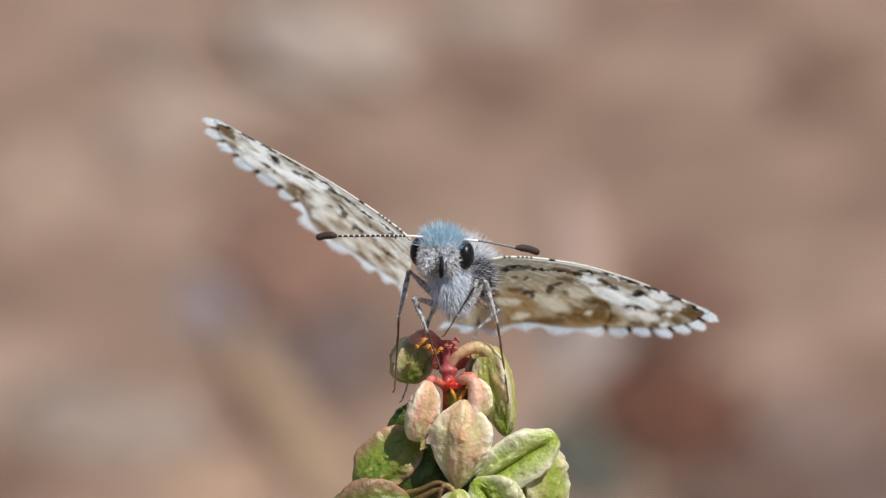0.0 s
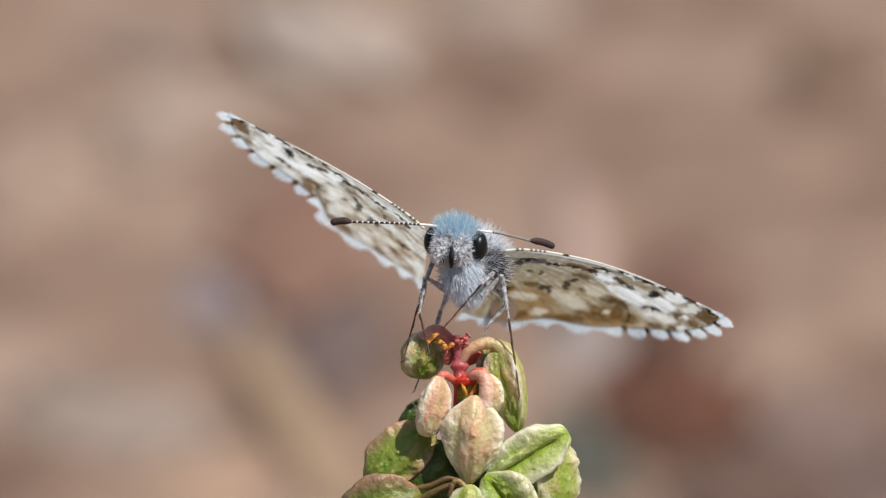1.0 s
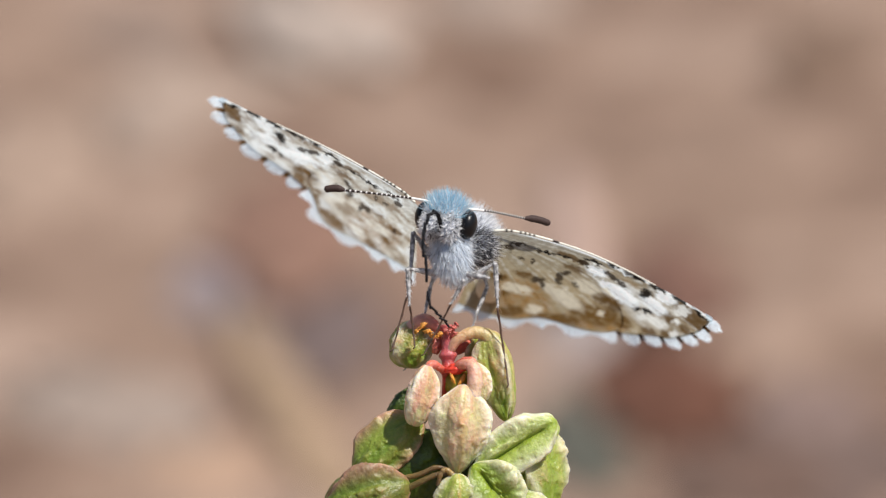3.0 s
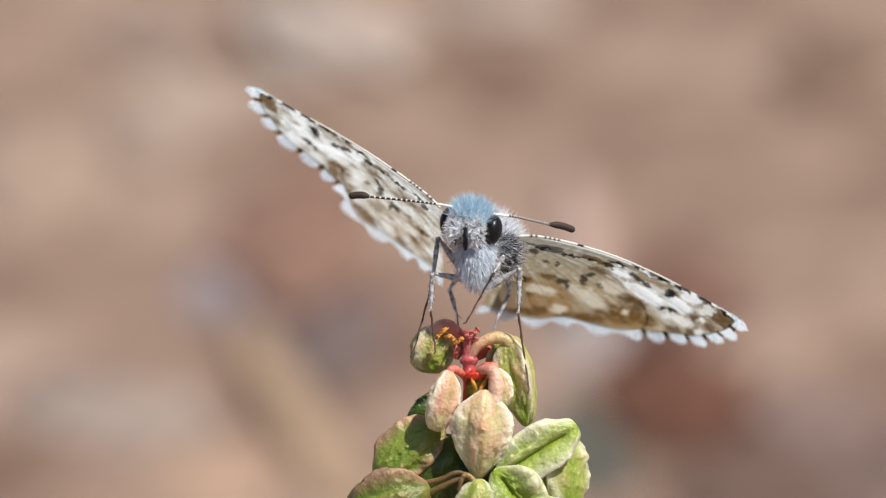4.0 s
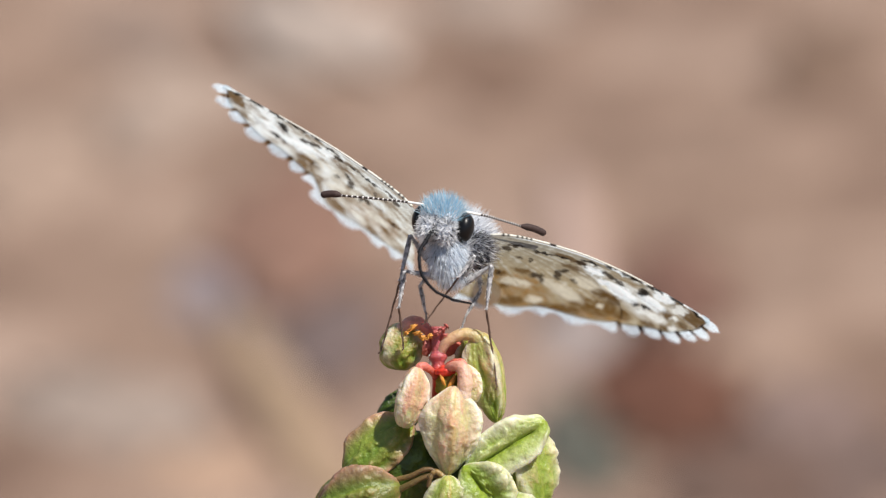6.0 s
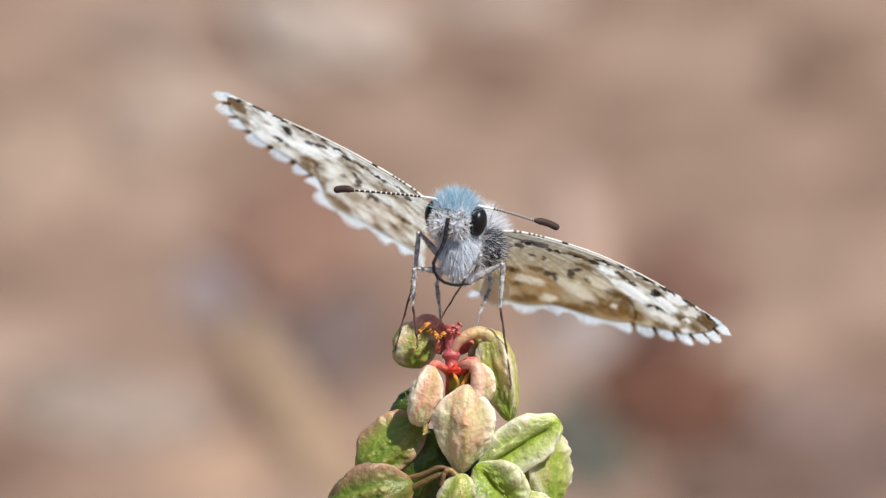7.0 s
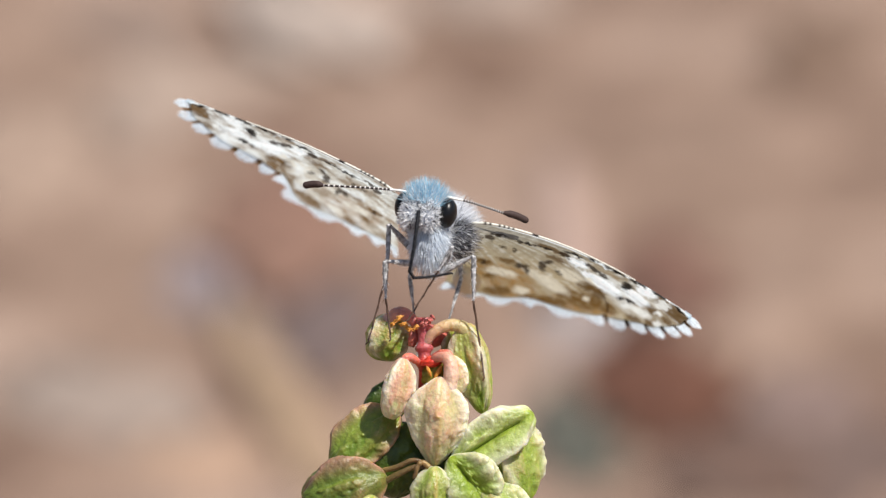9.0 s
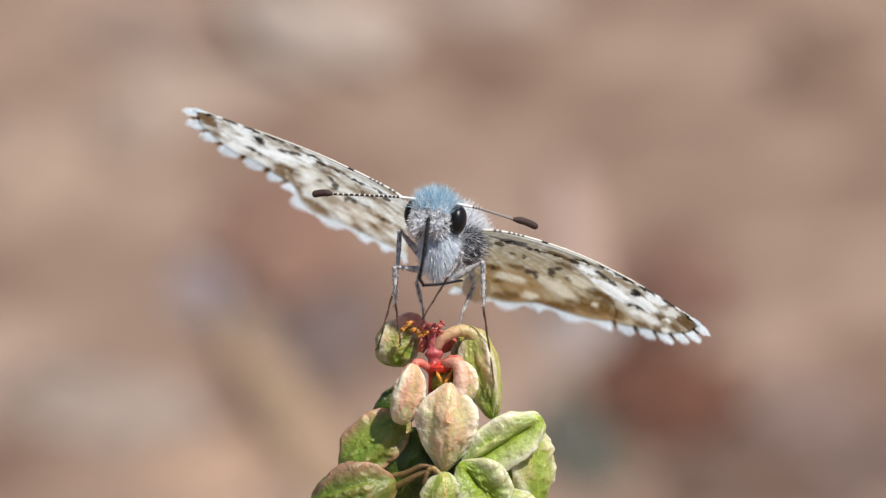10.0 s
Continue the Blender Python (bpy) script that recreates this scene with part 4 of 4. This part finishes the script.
def build_leg(butterfly, key):
    rng = random.Random(len(key) * 7 + ord(key[0]))
    p = leg_points(key, REST)
    thick = LEGS[key][4]
    made = []
    for k, name in enumerate(("femur", "tibia", "tarsus")):
        ln = (p[k + 1] - p[k]).length
        n = 26
        if name == "tarsus":
            rad = [MM * thick * (0.06 - 0.02 * s / (n - 1) + 0.018 * (math.sin(s / (n - 1) * 5 * math.pi) ** 8)) for s in range(n)]
            line = [Vector((0.012 * MM * math.sin(s * 0.9), 0.10 * ln * math.sin(math.pi * s / (n - 1)), ln * s / (n - 1))) for s in range(n)]
            line[-1] += Vector((0.12 * MM, 0, 0))
            mat = M_LEG if key.startswith("hind") else M_TARSUS
        else:
            top = 0.17 if name == "femur" else 0.125
            rad = [MM * thick * (top * (0.75 + 0.45 * math.sin(math.pi * min(1, 0.15 + s / (n - 1))) - 0.25 * s / (n - 1))) for s in range(n)]
            line = [Vector((0, 0.03 * ln * math.sin(math.pi * s / (n - 1)), ln * s / (n - 1))) for s in range(n)]
            mat = M_LEG
        v, f = tube(line, rad, 10)
        ob = part(name, mesh(name, v, f, mat), butterfly, None, "dark brown jointed foot" if name == "tarsus" else "")
        # short appressed hair; spurs at the end of the shin
        roots, ways, lens, wid, tn = [], [], [], [], []
        count = {"femur": 80, "tibia": 75, "tarsus": 50}[name]
        for h in range(count):
            s = rng.random()
            a = rng.random() * 6.28
            q = line[int(s * (n - 1))]
            o = Vector((math.cos(a), math.sin(a), 0))
            roots.append(q + o * rad[int(s * (n - 1))] * 0.9)
            ways.append(o * (0.4 if name != "tarsus" else 0.8) + Vector((0, 0, 0.8)))
            lens.append(MM * (0.24 if name == "femur" else 0.20 if name == "tibia" else 0.07) * rng.uniform(0.5, 1.3))
            wid.append(MM * 0.012)
            tn.append(np.array(FROST if mat is M_LEG and rng.random() < 0.75 else CHARCOAL))
        if name == "tibia":
            for sx in (-1, 1):
                roots.append(line[-2])
                ways.append(Vector((sx * 0.5, -0.3, 0.7)))
                lens.append(0.55 * MM)
                wid.append(0.022 * MM)
                tn.append(np.array(lin(150, 120, 100)))
        v, f, c = hairs(rng, roots, ways, lens, wid, tn)
        part("leg_hair", mesh("fur", v, f, M_FUR, True, c), ob)
        made.append(ob)
    return made


# the tongue: a chain of short stiff links
LINKS, LINK = 18, 14.0
MOUTH = ((781, 478), (778, 462), (799, 458), (792, 458), (782, 447), (777, 420), (779, 395), (781, 420), (824, 423), (799, 418), (804, 417), (796, 412), (779,
         417), (766, 406), (793, 401), (810, 409), (804, 410), (779, 412), (740, 387), (746, 394), (758, 400))


def coil(x0, y0, drop, size, open_x):
    """A stalk that drops from the mouth and ends in a spiral seen nearly edge-on."""
    pts = [(0, y0, 44)]
    if drop:
        pts.append((x0 * 0.5, y0 + drop * 0.5, 52))
    cx, cy, cz = x0, y0 + drop + size, 48
    for k in range(40):
        a = k / 39 * 2 * math.pi * 2.6
        r = size * (1 - 0.7 * k / 39)
        pts.append((cx + open_x * r * math.sin(a) + k * 0.03, cy - r * math.cos(a), cz + r * math.sin(a)))
    return pts


BENT = ((0, -12, 46), (-3, 10, 62), (-9, 55, 74), (-16, 92, 76), (-15, 102, 75), (-8, 105, 73), (22, 103, 62), (50, 98, 42), (58, 97, 10), (60, 98, -40), (62, 98, -100))
STRAIGHT = ((0, -12, 46), (-18, -8, 58), (-26, 20, 66), (-27, 60, 72), (-23, 95, 72), (-14, 122, 66), (-5, 140, 58), (6, 148, 36), (12, 150, 0), (16, 150, -60))
TONGUE = (coil(0, -20, 0, 17, 0.1), coil(0, -18, 0, 17, 0.1), coil(0, -18, 0, 17, 0.1), coil(-8, -20, 8, 26, 0.3), ((-6, 4, 16), (-20, 2, 40), (-24, 14, 60), (-22, 48, 72), (-12, 85, 76), (-4, 116, 70), (6, 124, 64), (14, 126, 36), (18, 126, -10), (20, 126, -70)),
          ((-8, 0, 26), (-20, 5, 45), (-28, 15, 60), (-32, 60, 68), (-39, 120, 66), (-41, 175, 58), (-38, 205, 48), (-30, 245, 30)),
          ((4, 5, 40), (2, -18, 60), (-8, -28, 68), (-18, -22, 72), (-22, 0, 74), (-22, 40, 74), (-19, 85, 74), (-11, 113, 68), (5, 122, 50), (30, 125, 20), (60, 125, -30)), coil(-18, -24, 52, 24, 0.42),
          coil(0, -18, 0, 19, 0.1), coil(0, -18, 0, 19, 0.1), coil(0, -18, 0, 19, 0.1),
          ((-6, -2, 26), (-18, 14, 52), (-31, 30, 62), (-36, 70, 64), (-42, 120, 62), (-54, 250, 48), (-60, 300, 40)),
          ((-4, -8, 26), (-18, 12, 50), (-27, 25, 60), (-29, 50, 66), (-22, 75, 68), (0, 105, 66), (22, 132, 60), (38, 145, 50), (70, 160, 20)),
          ((-4, -8, 26), (-16, 20, 50), (-29, 40, 62), (-30, 65, 68), (-20, 85, 68), (-4, 100, 64), (12, 104, 56), (30, 102, 26), (36, 102, -10), (40, 102, -60), (44, 102, -110)),
          ((0, -12, 46), (-8, 30, 58), (-24, 60, 70), (-25, 78, 70), (-12, 96, 66), (12, 104, 58), (30, 102, 28), (36, 102, -10), (40, 102, -60), (44, 102, -110)),
          ((0, -10, 46), (-24, 4, 58), (-33, 45, 72), (-40, 86, 76), (-34, 97, 74), (-25, 80, 68), (-21, 64, 58), (-17, 70, 40), (-12, 84, 10), (-8, 92, -40), (-6, 95, -90)),
          STRAIGHT, BENT, BENT, BENT, BENT)


def tongue_chain(i):
    """The joints of the tongue, one link's length apart."""
    line = smooth_line([spot_at(i, MOUTH[i][0] + p[0], MOUTH[i][1] + p[1], p[2] + 22) for p in TONGUE[i]], 600)
    out, k = [line[0]], 0
    while len(out) <= LINKS:
        while k < len(line) - 1 and (line[k] - out[-1]).length < LINK * UNIT:
            k += 1
        way = line[k] - out[-1]
        if way.length < LINK * UNIT * 0.5:
            way = out[-1] - out[-2]
        out.append(out[-1] + way.normalized() * LINK * UNIT)
    return out


def build_butterfly():
    b = new("butterfly")
    tagged(b, "checkered skipper butterfly with spread white and brown wings", "butterfly")
    b.matrix_basis = BASIS @ body_pose(REST)
    wings = []
    for side, turn, root in WINGS:
        for hind in (False, True):
            w = Wing(hind, side)
            ob = part("hindwing" if hind else "forewing", w.membrane(), b, wing_pose(side, turn, root, REST), "ochre-brown hindwing with cream patches" if hind else "white forewing with brown and black checks")
            part("fringe", w.fringe(3 + len(wings)), ob, None, "white fringe with dark checks")
            if not hind:
                v, f, c = w.rim()
                part("wing_edge", mesh("rim", v, f, M_FEELER, True, c), ob, None, "cream front edge specked with black")
            wings.append((side, turn, root, ob))
    # body
    rng = random.Random(21)
    v, f = blob(1.75, 2.6, 1.5, 24, 32)
    th = part("thorax", mesh("thorax", [Vector(p) * MM for p in v], f, M_SKIN), b, Matrix.Translation(own(822, 430, -72)) @ pose(0, 0, 0, 20, 26, 0), "stout thorax under white fur")
    # charcoal below: darker hair, and the shadow there painted into it
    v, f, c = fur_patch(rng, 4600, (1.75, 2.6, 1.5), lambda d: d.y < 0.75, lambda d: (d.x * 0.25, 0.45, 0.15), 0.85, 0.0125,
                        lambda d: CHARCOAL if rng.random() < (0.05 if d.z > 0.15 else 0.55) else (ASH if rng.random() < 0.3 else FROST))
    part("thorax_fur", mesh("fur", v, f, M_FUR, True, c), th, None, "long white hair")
    # chest below the head
    v, f = blob(0.92, 1.0, 1.6, 20, 28)
    ch = part("chest", mesh("chest", [Vector(p) * MM for p in v], f, M_SKIN), b, Matrix.Translation(own(797, 448, 10)) @ pose(0, 0, 0, -12, -6, 0), "chest under pale bluish hair")
    # sky light on the chest is put into its bluish hair colour
    v, f, c = fur_patch(rng, 3400, (0.92, 1.0, 1.6), lambda d: d.y < 0.6, lambda d: (d.x * 0.05, -0.02, -1.1), 0.80, 0.0125,
                        lambda d: CHARCOAL if rng.random() < 0.04 else (ASH if rng.random() < 0.25 else SKY_WHITE), 0.22, 0.45)
    part("chest_fur", mesh("fur", v, f, M_FUR, True, c), ch, None, "pale bluish-white hanging hair")
    # shoulders: grizzled hair at the wing roots; the right one also darkened for shadow
    for a, q, k in (((846, 440, -25), 1, 1.0), ((768, 408, -34), -1, 0.6)):
        v, f, c = fur_patch(rng, 1100, (0.75 * k, 0.7 * k, 0.75 * k), lambda d: d.y < 0.5, lambda d: (q * 0.5, -0.1, -0.35), 0.55 * k, 0.0135,
                            lambda d: CHARCOAL if rng.random() < (0.78 if q > 0 else 0.10) else ASH, 0.3)
        bv, bf = blob(0.72 * k, 0.68 * k, 0.72 * k, 14, 18)
        sh = part("shoulder", mesh("shoulder", [Vector(p) * MM for p in bv], bf, M_SKIN), b, Matrix.Translation(own(*a)), "grizzled wing joint")
        part("shoulder_fur", mesh("fur", v, f, M_FUR, True, c), sh)
    line = [Vector((0.6 * k / 29, k / 29 * 9.0, -0.5 * k / 29 - 0.3 * math.sin(math.pi * k / 29))) * MM for k in range(30)]
    rad = [MM * (0.8 * math.sin(math.pi * (0.01 + 0.97 * k / 29)) ** 0.6 * (1 + 0.03 * math.sin(k * 2.5))) for k in range(30)]
    v, f = tube(line, rad, 24)
    part("abdomen", mesh("abdomen", v, f, M_ABDOMEN), b, Matrix.Translation(own(856, 506, -150)), "cream banded abdomen")
    head = build_head(b)
    legs = {key: build_leg(b, key) for key in LEGS}
    links = []
    for k in range(LINKS):
        r = UNIT * (3.6 - 1.9 * k / LINKS)
        v, f = tube([Vector((0, 0, z * UNIT)) for z in (-2.6, -1.8, LINK * 0.5, LINK + 1.8, LINK + 2.6)], [r * 0.75, r, r, r * 0.98, r * 0.7], 10)
        links.append(part("tongue_link", mesh("link", v, f, M_PROB), b, None, "glossy black link of the proboscis"))
    return b, wings, head, legs, links


def motions():
    walk(plant, [(t, PLANT_REST @ pose(0, 0, 0, 0, math.degrees((NODE[i][0] - NODE[REST][0] - shift(i)[0]) * UNIT / 0.2327), 0)) for i, t in enumerate(TIMES)])
    walk(butterfly, [(t, BASIS @ body_pose(i)) for i, t in enumerate(TIMES)])
    for side, turn, root, ob in wings:
        walk(ob, [(t, wing_pose(side, turn, root, i)) for i, t in enumerate(TIMES)])
    walk(head, [(t, head_pose(i)) for i, t in enumerate(TIMES)])
    for side, ob in feelers:
        walk(ob, [(t, feeler_pose(side, i)) for i, t in enumerate(TIMES)])
    for key, obs in legs.items():
        rows = [[], [], []]
        for i, t in enumerate(TIMES):
            p = leg_points(key, i)
            inv = body_pose(i).inverted()
            for k in range(3):
                rows[k].append((t, inv @ along(p[k], p[k + 1])))
        for ob, r in zip(obs, rows):
            walk(ob, r)
    chains = [tongue_chain(i) for i in range(len(TIMES))]
    for k, ob in enumerate(links):
        walk(ob, [(t, body_pose(i).inverted() @ along(chains[i][k], chains[i][k + 1])) for i, t in enumerate(TIMES)])


build_ground()
build_litter()
plant = build_plant()
butterfly, wings, head, legs, links = build_butterfly()
motions()
